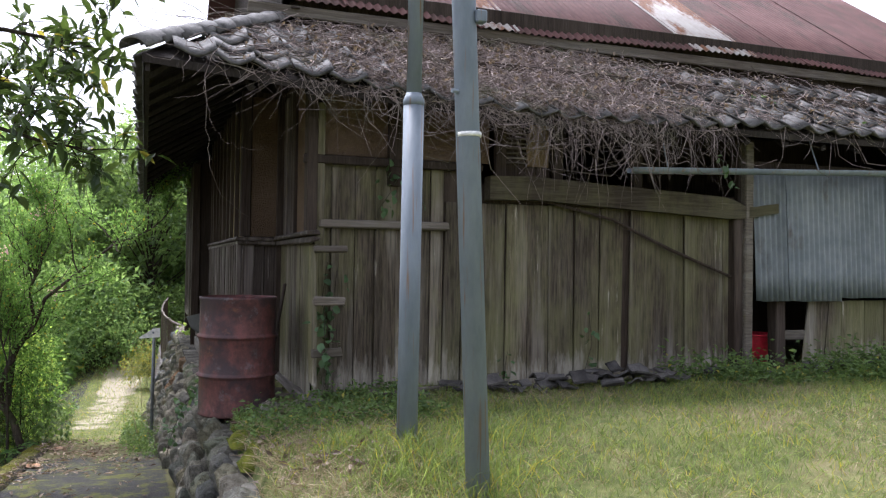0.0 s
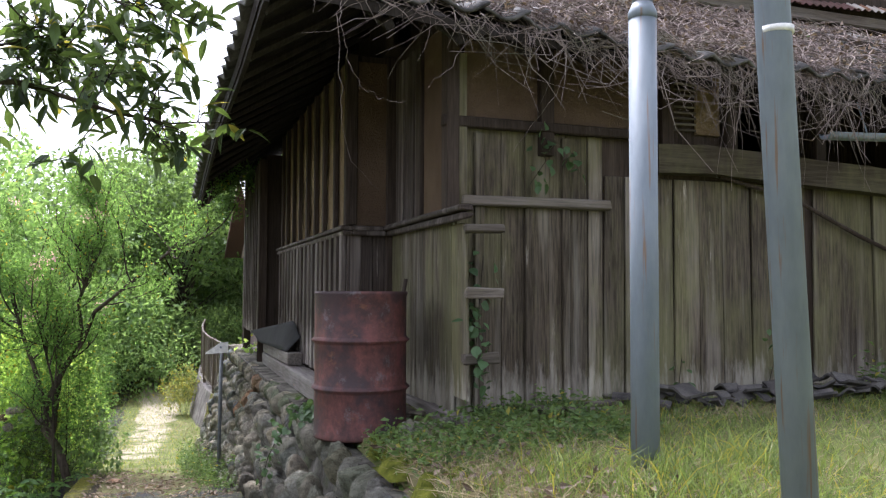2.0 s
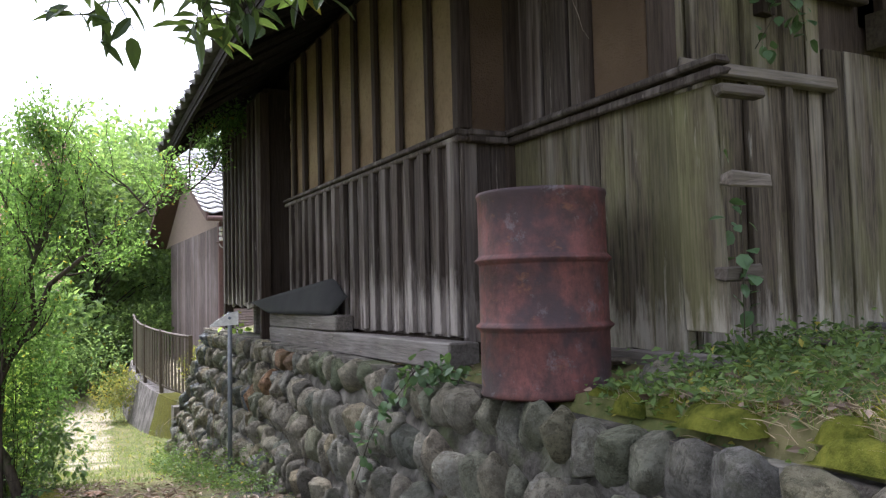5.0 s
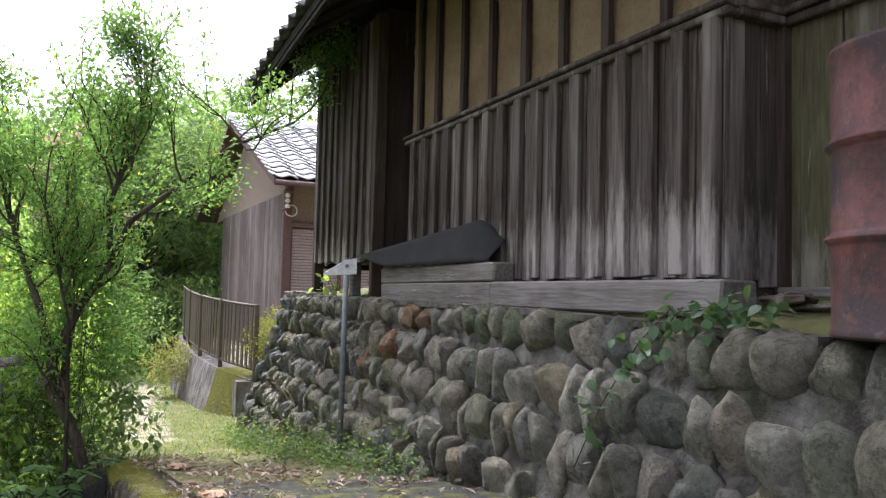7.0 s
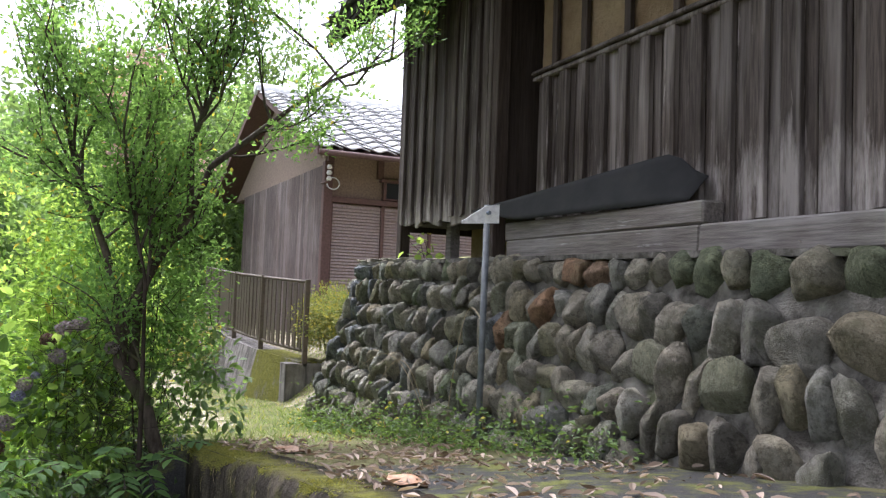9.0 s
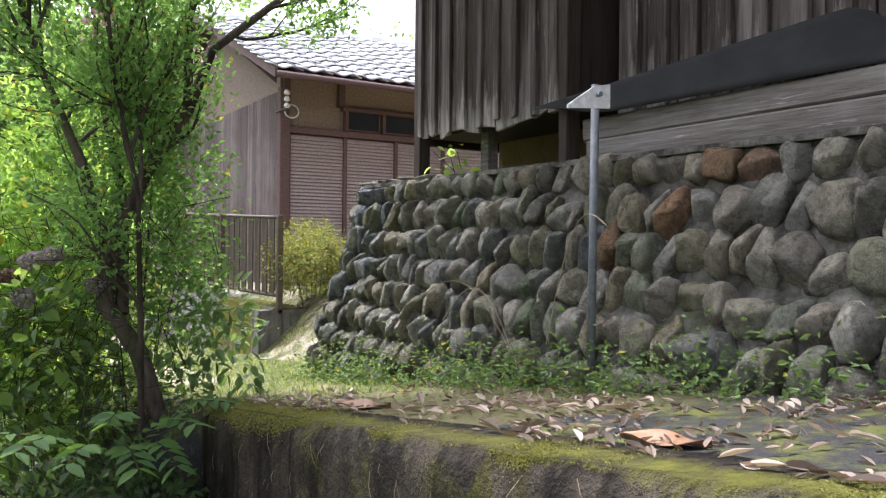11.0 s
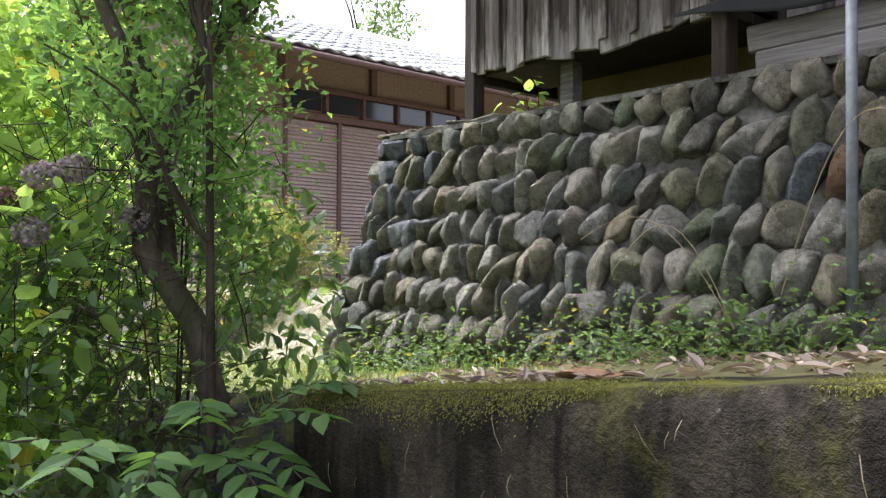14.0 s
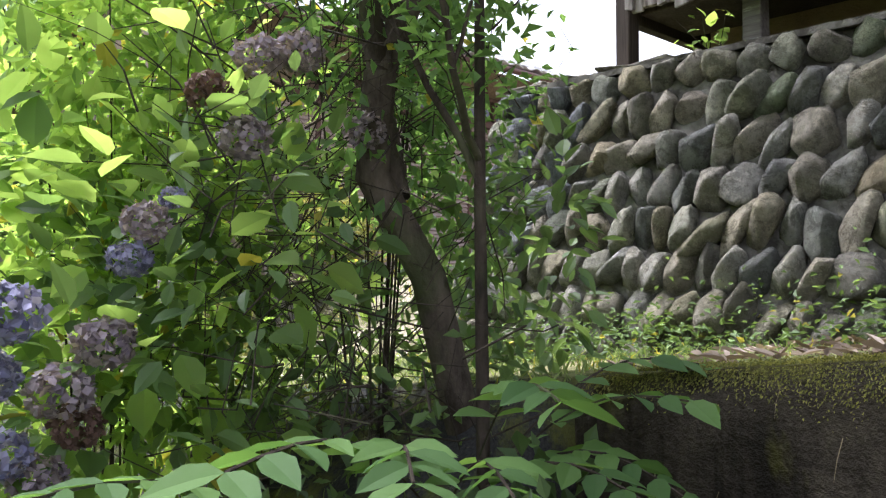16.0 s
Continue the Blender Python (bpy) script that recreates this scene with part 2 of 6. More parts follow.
WOOD_GREY_X = wood("wood_grey_x", (0.08, 0.068, 0.057), (0.19, 0.165, 0.14), (0.32, 0.3, 0.27), 0.5, 0.15, "x")
WOOD_HOUSE = wood("wood_house", (0.12, 0.095, 0.09), (0.27, 0.22, 0.205), (0.38, 0.33, 0.31), 0.5)


def plaster_mat(name, low, high):
    n = Nodes(name)
    broad, fine, pits = n.noise(1.6, 4), n.noise(30, 5, 0.7), n.noise(75, 3, 0.8)
    col = n.mix(n.ramp(broad, (0.35, 0.0), (0.65, 1.0)), low, high)
    col = n.mix(n.calc("MULTIPLY", n.ramp(fine, (0.5, 0.0), (0.7, 1.0)), 0.5), col, (0.14, 0.1, 0.055))
    return n.done(col, 0.95, n.calc("ADD", fine, pits), 0.9, 0.02, spec=0.1)


PLASTER = plaster_mat("earth_plaster", (0.2, 0.14, 0.08), (0.31, 0.235, 0.14))
PLASTER_BROWN = plaster_mat("brown_plaster", (0.11, 0.075, 0.05), (0.17, 0.12, 0.08))


def stone_mat(name, *tints):
    """Weathered river stone, one tint a stone, with dark lichen, pale scratches and a little moss; the pale and dark
    patches also paint in skylit and shaded faces.
    """
    n = Nodes(name)
    big, mid, fine = n.noise(5, 4), n.noise(16, 8, 0.72), n.noise(110, 5, 0.75)
    tint = n.ramp(n.info.outputs["Random"], *[(k / max(1, len(tints) - 1), c) for k, c in enumerate(tints)])
    rough = n.noise(48, 7, 0.85)
    dark, pale = n.mix(1.0, tint, (0.36, 0.35, 0.32), "MULTIPLY"), n.mix(1.0, tint, (1.45, 1.42, 1.35), "MULTIPLY")
    col = n.mix(n.ramp(mid, (0.42, 0.0), (0.56, 1.0)), n.mix(1.0, tint, (0.62, 0.61, 0.58), "MULTIPLY"), tint)
    col = n.mix(n.calc("MULTIPLY", n.ramp(big, (0.52, 0.0), (0.64, 1.0)), 0.45), col, (0.13, 0.135, 0.07))
    col = n.mix(n.ramp(n.noise(7, 7, 0.75), (0.52, 0.0), (0.6, 0.75)), col, pale)
    col = n.mix(n.ramp(n.noise(11, 8, 0.8, bend=0.6), (0.54, 0.0), (0.6, 0.8)), col, dark)
    col = n.mix(n.ramp(rough, (0.52, 0.0), (0.62, 0.7)), col, dark)
    col = n.mix(n.ramp(fine, (0.56, 0.0), (0.66, 0.55)), col, pale)
    relief = n.calc("ADD", n.calc("MULTIPLY", mid, 1.6), n.calc("ADD", rough, n.calc("MULTIPLY", fine, 0.5)))
    return n.done(col, 0.85, relief, 1.0, 0.05, spec=0.2)


STONE = stone_mat("river_stone", (0.27, 0.262, 0.23), (0.37, 0.335, 0.255), (0.225, 0.24, 0.18), (0.15, 0.154, 0.152), (0.45, 0.43, 0.365), (0.24, 0.255, 0.18), (0.33, 0.285, 0.19), (0.33, 0.33, 0.295), (0.18, 0.168, 0.14), (0.41, 0.375, 0.295))
STONE_BLUE = stone_mat("slate_blue_stone", (0.15, 0.165, 0.182), (0.27, 0.285, 0.29), (0.19, 0.205, 0.215))
STONE_ORANGE = stone_mat("rusty_stone", (0.31, 0.19, 0.11), (0.25, 0.175, 0.115))
STONE_PALE = stone_mat("pale_stone", (0.38, 0.36, 0.3), (0.34, 0.3, 0.235))
STONE_GREEN = stone_mat("green_stone", (0.16, 0.19, 0.12), (0.2, 0.225, 0.14))


def mortar_mat():
    n = Nodes("old_mortar")
    a, b = n.noise(5, 5, 0.7), n.noise(50, 4, 0.7)
    col = n.mix(n.ramp(a, (0.4, 0.0), (0.65, 1.0)), (0.045, 0.041, 0.034), (0.19, 0.18, 0.155))
    col = n.mix(n.ramp(n.noise(2.2, 4), (0.55, 0.0), (0.7, 0.6)), col, (0.07, 0.09, 0.03))
    return n.done(col, 0.95, n.calc("ADD", a, b), 0.9, 0.02, spec=0.1)


MORTAR = mortar_mat()


def concrete_mat(name, moss, dark=(0.075, 0.07, 0.062), pale=(0.22, 0.21, 0.195), capped=False):
    """Stained concrete; capped: moss over what faces up."""
    n = Nodes(name)
    a, b, streak = n.noise(4, 6, 0.7), n.noise(45, 4, 0.75), n.noise(14, 4, 0.6, (1, 1, 0.12))
    col = n.mix(n.ramp(a, (0.35, 0.0), (0.68, 1.0)), dark, pale)
    col = n.mix(n.ramp(streak, (0.45, 0.0), (0.66, 0.85)), col, tuple(c * 0.5 for c in dark))
    green = n.mix(n.noise(22, 4), (0.045, 0.05, 0.012), (0.2, 0.19, 0.03))
    m = n.ramp(n.noise(3.1, 5, 0.72, (1, 1, 0.5)), (moss, 0.0), (moss + 0.14, 1.0))
    if capped:
        sep = n.t.nodes.new("ShaderNodeSeparateXYZ")
        n.put(sep.inputs[0], n.pos.outputs["Normal"])
        m = n.calc("MAXIMUM", n.calc("MULTIPLY", m, 0.6), n.ramp(n.calc("ADD", n.calc("MULTIPLY", sep.outputs[2], 0.45), n.calc("MULTIPLY", n.noise(5, 6, 0.75), 0.6)), (0.62, 0.0), (0.78, 0.95)))
    col = n.mix(m, col, green)
    col = n.mix(n.ramp(b, (0.66, 0.0), (0.74, 0.5)), col, (0.3, 0.28, 0.24))
    return n.done(col, 0.92, n.calc("ADD", n.calc("ADD", a, b), m), 1.0, 0.03, spec=0.15)


CONCRETE = concrete_mat("stained_concrete", 0.55, (0.022, 0.018, 0.013), (0.1, 0.082, 0.06), True)
CONCRETE_MOSSY = concrete_mat("mossy_concrete", 0.33, (0.12, 0.11, 0.1), (0.27, 0.255, 0.24))
CONCRETE_PALE = concrete_mat("pale_concrete", 0.62, (0.15, 0.138, 0.125), (0.3, 0.28, 0.26))


def moss_mat():
    n = Nodes("moss")
    a, b = n.noise(12, 5, 0.7), n.noise(120, 4, 0.8)
    col = n.mix(n.ramp(a, (0.35, 0.0), (0.68, 1.0)), (0.05, 0.065, 0.01), (0.2, 0.21, 0.035))
    return n.done(col, 1.0, n.calc("ADD", a, b), 1.0, 0.015, spec=0.05)


MOSS = moss_mat()


def ground_mat():
    n = Nodes("ground")
    zone = n.t.nodes.new("ShaderNodeVertexColor")
    zone.layer_name = "zone"
    sep = n.t.nodes.new("ShaderNodeSeparateColor")
    n.put(sep.inputs[0], zone.outputs[0])
    wob = n.noise(2.5, 5, 0.7, shift=False)
    edge = lambda s: n.ramp(n.calc("ADD", s, n.calc("MULTIPLY", n.calc("SUBTRACT", wob, 0.5), 1.1)), (0.42, 0.0), (0.58, 1.0))
    fine, mid, big = n.noise(110, 4, 0.75, shift=False), n.noise(9, 5, 0.7, shift=False), n.noise(1.1, 4, shift=False)
    soil = n.mix(mid, (0.075, 0.06, 0.035), (0.12, 0.125, 0.045))
    asphalt = n.mix(n.ramp(fine, (0.35, 0.0), (0.7, 1.0)), (0.022, 0.022, 0.022), (0.062, 0.06, 0.057))
    asphalt = n.mix(n.ramp(n.noise(4.5, 7, 0.75, shift=False), (0.48, 0.0), (0.6, 0.85)), asphalt, n.mix(fine, (0.05, 0.06, 0.015), (0.17, 0.175, 0.04)))
    dirt = n.mix(mid, (0.22, 0.185, 0.125), (0.42, 0.375, 0.285))
    grass = n.mix(n.ramp(mid, (0.35, 0.0), (0.65, 1.0)), (0.06, 0.08, 0.022), (0.15, 0.155, 0.055))
    grass = n.mix(n.ramp(n.noise(1.4, 5, 0.65, shift=False), (0.5, 0.0), (0.66, 0.6)), grass, (0.22, 0.18, 0.1))
    col = n.mix(edge(sep.outputs[2]), soil, grass)
    col = n.mix(edge(sep.outputs[1]), col, dirt)
    col = n.mix(edge(sep.outputs[0]), col, asphalt)
    col = n.mix(n.ramp(n.noise(38, 3, 0.8, shift=False), (0.64, 0.0), (0.7, 0.3)), col, (0.26, 0.21, 0.15))
    return n.done(col, 0.95, n.calc("ADD", fine, mid), 0.6, 0.02, spec=0.15)


GROUND = ground_mat()


def leaf_mat(name, dark, pale, yellow=0.0, gloss=0.5, thin=0.35):
    n = Nodes(name)
    r = n.pos.outputs["Random Per Island"]
    col = n.mix(n.ramp(r, (0.0, 0.0), (1.0, 1.0)), dark, pale)
    if yellow:
        odd = n.calc("FRACT", n.calc("MULTIPLY", r, 17.0))
        col = n.mix(n.calc("GREATER_THAN", odd, 1 - yellow), col, (0.32, 0.3, 0.05))
    col = n.mix(0.07, col, (0.25, 0.21, 0.17))
    n.done(col, gloss, spec=0.35)
    tr = n.t.nodes.new("ShaderNodeBsdfTranslucent")
    n.put(tr.inputs[0], n.mix(1.0, col, (1.75, 1.62, 0.95), "MULTIPLY"))
    mx = n.t.nodes.new("ShaderNodeMixShader")
    mx.inputs[0].default_value = thin
    n.put(mx.inputs[1], n.bsdf.outputs[0])
    n.put(mx.inputs[2], tr.outputs[0])
    n.put(n.t.nodes["Material Output"].inputs[0], mx.outputs[0])
    return n.mat


LEAF_MYRTLE = leaf_mat("leaf_myrtle", (0.065, 0.145, 0.04), (0.165, 0.31, 0.095), 0.02, 0.5, 0.6)
LEAF_DARK = leaf_mat("leaf_dark", (0.055, 0.11, 0.038), (0.15, 0.25, 0.085), 0.0, 0.45, 0.5)
LEAF_GLOSSY = leaf_mat("leaf_glossy", (0.02, 0.05, 0.013), (0.085, 0.15, 0.035), 0.03, 0.3, 0.4)
LEAF_WOODS = leaf_mat("leaf_woods", (0.09, 0.18, 0.065), (0.24, 0.38, 0.16), 0.01, 0.5, 0.55)
# darker copy of leaf_dark: the shade over low undergrowth is put into its colour
LEAF_SHADED = leaf_mat("leaf_shaded", (0.024, 0.055, 0.018), (0.075, 0.135, 0.042), 0.0, 0.6, 0.4)
LEAF_BRIGHT = leaf_mat("leaf_bright", (0.14, 0.26, 0.06), (0.32, 0.46, 0.13), 0.03, 0.55, 0.68)
LEAF_HYDRANGEA = leaf_mat("leaf_hydrangea", (0.09, 0.18, 0.05), (0.31, 0.45, 0.14), 0.01, 0.65, 0.73)
LEAF_VINE = leaf_mat("leaf_vine", (0.045, 0.1, 0.04), (0.08, 0.16, 0.065), 0.0, 0.45)
LEAF_AZALEA = leaf_mat("leaf_azalea", (0.1, 0.15, 0.04), (0.28, 0.3, 0.1), 0.2)
GRASS = leaf_mat("grass_blades", (0.075, 0.125, 0.034), (0.21, 0.285, 0.09), 0.1, 0.6, 0.5)
LEAF_SPRAY = leaf_mat("leaf_spray", (0.045, 0.12, 0.028), (0.13, 0.25, 0.06), 0.0, 0.7, 0.5)
WEED = leaf_mat("weed_leaves", (0.05, 0.1, 0.028), (0.14, 0.23, 0.06), 0.02, 0.6)
STRAW = leaf_mat("straw", (0.2, 0.15, 0.09), (0.42, 0.35, 0.22), 0.0, 0.7, 0.1)
LITTER = leaf_mat("dry_leaves", (0.06, 0.038, 0.024), (0.27, 0.205, 0.15), 0.0, 0.6, 0.1)
MOSS_TUFT = leaf_mat("moss_tufts", (0.065, 0.075, 0.014), (0.23, 0.235, 0.045), 0.0, 0.9, 0.3)
LITTER_PALE = leaf_mat("pale_dry_leaves", (0.1, 0.07, 0.05), (0.4, 0.32, 0.26), 0.0, 0.6, 0.15)
PETAL_PINK = leaf_mat("petal_pink", (0.55, 0.3, 0.45), (0.8, 0.6, 0.72), 0.0, 0.6)
PETAL_BLUE = leaf_mat("petal_blue", (0.12, 0.12, 0.24), (0.3, 0.29, 0.42), 0.0, 0.7, 0.2)
PETAL_FADED = leaf_mat("petal_faded", (0.16, 0.13, 0.17), (0.36, 0.3, 0.32), 0.0, 0.8, 0.2)
PETAL_BROWN = leaf_mat("petal_brown", (0.06, 0.03, 0.02), (0.16, 0.09, 0.07), 0.0, 0.8, 0.1)


def bark_mat(name, dark, pale):
    n = Nodes(name)
    a, b = n.noise(14, 5, 0.7, (1, 1, 0.35)), n.noise(60, 4)
    col = n.mix(n.ramp(a, (0.35, 0.0), (0.65, 1.0)), dark, pale)
    col = n.mix(n.ramp(n.noise(3, 4), (0.52, 0.0), (0.68, 0.6)), col, (0.07, 0.085, 0.035))
    return n.done(col, 0.9, n.calc("ADD", a, b), 0.7, 0.01, spec=0.15)


BARK = bark_mat("bark", (0.035, 0.027, 0.02), (0.12, 0.098, 0.075))
BARK_DARK = bark_mat("bark_dark", (0.02, 0.016, 0.012), (0.065, 0.05, 0.038))
TWIG_DEAD = bark_mat("dead_vine", (0.085, 0.064, 0.057), (0.33, 0.272, 0.248))


def tile_mat(name, dark, pale, rough=0.6, spec=0.35):
    n = Nodes(name)
    a, b = n.noise(7, 5, 0.7), n.noise(60, 4, 0.7)
    col = n.mix(n.ramp(a, (0.35, 0.0), (0.68, 1.0)), dark, pale)
    col = n.mix(n.ramp(b, (0.62, 0.0), (0.72, 0.6)), col, tuple(min(1.0, c * 1.7) for c in pale))
    col = n.vary(col, 0.7, 1.25)
    return n.done(col, rough, n.calc("ADD", a, b), 0.4, 0.008, spec=spec)


TILE = tile_mat("grey_tile", (0.045, 0.043, 0.041), (0.17, 0.165, 0.156), 0.8, 0.2)
TILE_DARK = tile_mat("dark_tile", (0.03, 0.028, 0.027), (0.12, 0.11, 0.1))
TILE_HOUSE = tile_mat("pale_tile", (0.58, 0.58, 0.57), (0.78, 0.78, 0.76), 0.35, 0.6)


def tin_mat(name, base, base2, rust, amount, metal=0.0, rough=0.55):
    n = Nodes(name)
    a, b = n.noise(3.0, 5, 0.7, (1, 0.35, 0.35)), n.noise(40, 4, 0.7)
    col = n.mix(n.ramp(n.noise(5, 4), (0.35, 0.0), (0.65, 1.0)), base, base2)
    m = n.ramp(a, (amount, 0.0), (amount + 0.1, 1.0))
    col = n.mix(m, col, n.mix(n.ramp(b, (0.4, 0.0), (0.6, 1.0)), rust, tuple(c * 0.6 for c in rust)))
    col = n.vary(col, 0.85, 1.12)
    return n.done(col, rough, b, 0.15, 0.003, metal, 0.4)


TIN_RED = tin_mat("red_tin", (0.075, 0.03, 0.026), (0.105, 0.046, 0.04), (0.075, 0.04, 0.03), 0.52, 0.0, 0.8)
TIN_BARE = tin_mat("rusting_bare_tin", (0.36, 0.33, 0.3), (0.45, 0.42, 0.39), (0.22, 0.095, 0.045), 0.47, 0.0, 0.75)
TIN_GREY = tin_mat("galvanised_tin", (0.175, 0.2, 0.21), (0.26, 0.285, 0.295), (0.16, 0.15, 0.135), 0.57, 0.15, 0.6)
SHEET_DARK = tin_mat("dark_sheet", (0.012, 0.012, 0.012), (0.02, 0.02, 0.019), (0.03, 0.027, 0.024), 0.66, 0.0, 0.95)


def pole_mat():
    n = Nodes("galvanised_steel")
    a, b, run = n.noise(5, 5, 0.7, (1, 1, 0.3), False), n.noise(60, 3), n.noise(45, 4, 0.6, (1, 1, 0.03), False)
    col = n.mix(n.ramp(a, (0.35, 0.0), (0.65, 1.0)), (0.15, 0.18, 0.21), (0.22, 0.255, 0.29))
    m = n.ramp(run, (0.6, 0.0), (0.68, 0.85))
    col = n.mix(m, col, (0.21, 0.13, 0.08))
    return n.done(col, 0.55, b, 0.1, 0.002, 0.0, 0.3)


STEEL = pole_mat()


def drum_mat():
    n = Nodes("rusted_red_paint")
    a, b, c = n.noise(7, 6, 0.75), n.noise(35, 5, 0.7), n.noise(3.2, 4, 0.6)
    col = n.mix(n.ramp(a, (0.36, 0.0), (0.62, 1.0)), (0.06, 0.027, 0.025), (0.165, 0.06, 0.053))
    col = n.mix(n.ramp(c, (0.45, 0.0), (0.56, 0.85)), col, (0.042, 0.03, 0.034))
    col = n.mix(n.ramp(n.noise(9, 7, 0.8), (0.58, 0.0), (0.68, 0.55)), col, (0.17, 0.165, 0.175))
    col = n.mix(n.ramp(n.noise(8, 4, 0.7, (1, 1, 1.6)), (0.62, 0.0), (0.7, 0.5)), col, (0.2, 0.085, 0.04))
    col = n.mix(n.ramp(n.noise(26, 6, 0.8, (1, 1, 0.4)), (0.5, 0.0), (0.66, 0.7)), col, (0.05, 0.028, 0.026))
    return n.done(col, 0.62, n.calc("ADD", a, b), 0.35, 0.006, 0.1, 0.4)


DRUM = drum_mat()


def plain(name, colour, rough=0.6, metal=0.0, relief=30, spread=0.25):
    n = Nodes(name)
    a = n.noise(relief, 4, 0.65)
    col = n.mix(n.ramp(a, (0.3, 0.0), (0.7, 1.0)), tuple(c * (1 - spread) for c in colour), tuple(min(1, c * (1 + spread)) for c in colour))
    return n.done(col, rough, a, 0.2, 0.004, metal)


SHUTTER = plain("brown_shutter", (0.34, 0.27, 0.25), 0.5)
HOUSE_WALL = plain("house_plaster", (0.27, 0.2, 0.155), 0.9)
HOUSE_TRIM = plain("house_trim", (0.13, 0.075, 0.065), 0.7)
FENCE = plain("fence_brown", (0.085, 0.066, 0.048), 0.6)
POST_GREY = plain("weathered_post", (0.12, 0.13, 0.135), 0.6, 0.0, 20, 0.3)
WHITE = plain("white_plate", (0.7, 0.7, 0.67), 0.6)
RED = plain("red_plastic", (0.5, 0.02, 0.04), 0.4)
BLACK = plain("shade_inside", (0.02, 0.018, 0.015), 0.9)
PORCELAIN = plain("porcelain", (0.75, 0.74, 0.7), 0.3)
CABLE = plain("cable_grey", (0.5, 0.5, 0.48), 0.5)
GLASS = Nodes("window_glass").done((0.03, 0.035, 0.04), 0.08, spec=0.6)

# ---- ground: the lane that is walked, the upper road, the lawn and the garden ----
LANE = ((-40, 6.5), (1.06, 0.6), (3.2, 0.2), (4.75, -0.19), (5.8, -0.44), (7.05, -0.73), (8.56, -0.98), (10, -1.31), (11.2, -1.5), (16, -2.0), (30, -2.4), (400, -2.4))
UPPER = ((-40, 6.5), (1.06, 0.6), (3.2, 0.25), (4.75, 0.0), (6.5, 0.03), (8, 0.0), (10.28, -0.284), (12.3, -0.54), (14, -0.74), (17, -0.98), (25, -1.1), (33, -1.0), (400, -1))
WALL_X, KERB_X = 0.74, -1.05


def lawn(x, y):
    return lerp(((0.7, 0.68), (1.6, 0.82), (3, 0.84), (9, 0.9)), x) + 0.02 * math.sin(3 * x + 2 * y) - 0.2 * smooth(5.4, 4.2, y)


def height(x, y):
    low, up = lerp(LANE, y), lerp(UPPER, y)
    if 5.8 <= y <= 12.5:
        z = low if x < -0.9 else up
    elif y < 5.8:
        z = low + (up - low) * smooth(-1.5, -0.7, x)
    else:
        z = low + (up - low) * smooth(-2.3 - 0.02 * y, -0.9, x)
    if x < -3.4:
        z += 0.35 * smooth(3.4, 5.5, -x) + 0.9 * smooth(6, 20, -x)
    if x > 0.4:
        if y < 4.3:
            z += (lawn(x, y) - z) * smooth(0.5, 1.3, x) * smooth(1.2, 4.0, y)
        elif y < 14.25:
            z += (lawn(x, y) - z) * smooth(0.72, 0.86, x)
        else:
            z += (-0.3 - z) * smooth(0.55, 1.6, x)
    if y > 33:
        z += 4 * smooth(40, 120, y)
    return z


def zone_of(x, y):
    """Shares of asphalt, trodden dirt and grass."""
    asphalt = 0.0
    if x < 0.45 and x > -4:
        asphalt = max(0.0, smooth(11.2, 9.6, y)) if x > -0.9 or y < 6 else smooth(-4, -3, x)
    path_mid = -0.55 + 0.05 * max(0, y - 14) * (1 if y < 22 else 0.6)
    dirt = smooth(0.62, 0.15, abs(x - path_mid)) * smooth(12.5, 15, y) * (1 if y > 19 else 0.55)
    if x > 0.5 and y > 14:
        return 0.0, 0.5, 0.4
    grass = 1.0 if (x > 0.6 and y < 8) else smooth(11.0, 12.5, y) * smooth(-2.5, -1.4, x)
    return asphalt, dirt, grass


def axis_steps(*spans):
    out = []
    for a, b, n in spans:
        out += list(np.linspace(a, b, n))
    return sorted(set(round(v, 4) for v in out))


XS = axis_steps((-400, -60, 4), (-30, -11, 5), (-10, -1.2, 36), (-0.95, -0.85, 2), (-0.8, 0.4, 13), (0.5, 0.7, 2), (0.72, 0.92, 5), (1.0, 8, 32), (10, 40, 6), (100, 400, 3))
YS = axis_steps((-400, -60, 4), (-30, -8, 5), (-6, 4, 22), (4.25, 4.3, 2), (4.5, 14.2, 66), (14.3, 34, 60), (38, 90, 9), (150, 400, 3))
geo = Geo()
verts = [(x, y, height(x, y)) for y in YS for x in XS]
W = len(XS)
geo.add(verts, [(j * W + i, j * W + i + 1, (j + 1) * W + i + 1, (j + 1) * W + i) for j in range(len(YS) - 1) for i in range(W - 1)])
ground = part("ground", geo, GROUND, smooth=True)
tagged(ground, "mossy asphalt lane, dirt path and rough grass", "ground", kind="structure")
layer = ground.data.color_attributes.new("zone", "FLOAT_COLOR", "POINT")
layer.data.foreach_set("color", [c for x, y, z in verts for c in (*zone_of(x, y), 1.0)])

# ---- concrete retaining edge of the upper road ----
kerb = thing("retaining_wall_low", "low stained concrete retaining wall with a mossy top", "retaining wall", kind="structure")


def kerb_face(u, v):
    """The worn face of the low wall, its upper edge rounded off."""
    y = 5.7 + 6.75 * u
    z = (lerp(LANE, y) - 0.3) * (1 - v) + (lerp(UPPER, y) + 0.012) * v
    edge = smooth(0.93, 1.0, v)
    return (KERB_X + 0.01 * noise.noise((y * 3.5, z * 5, 1)) + 0.006 * noise.noise((y * 11, z * 14, 4)) + 0.035 * edge * edge, y, z - 0.012 * edge * abs(noise.noise((y * 5, 0.4, 7))))


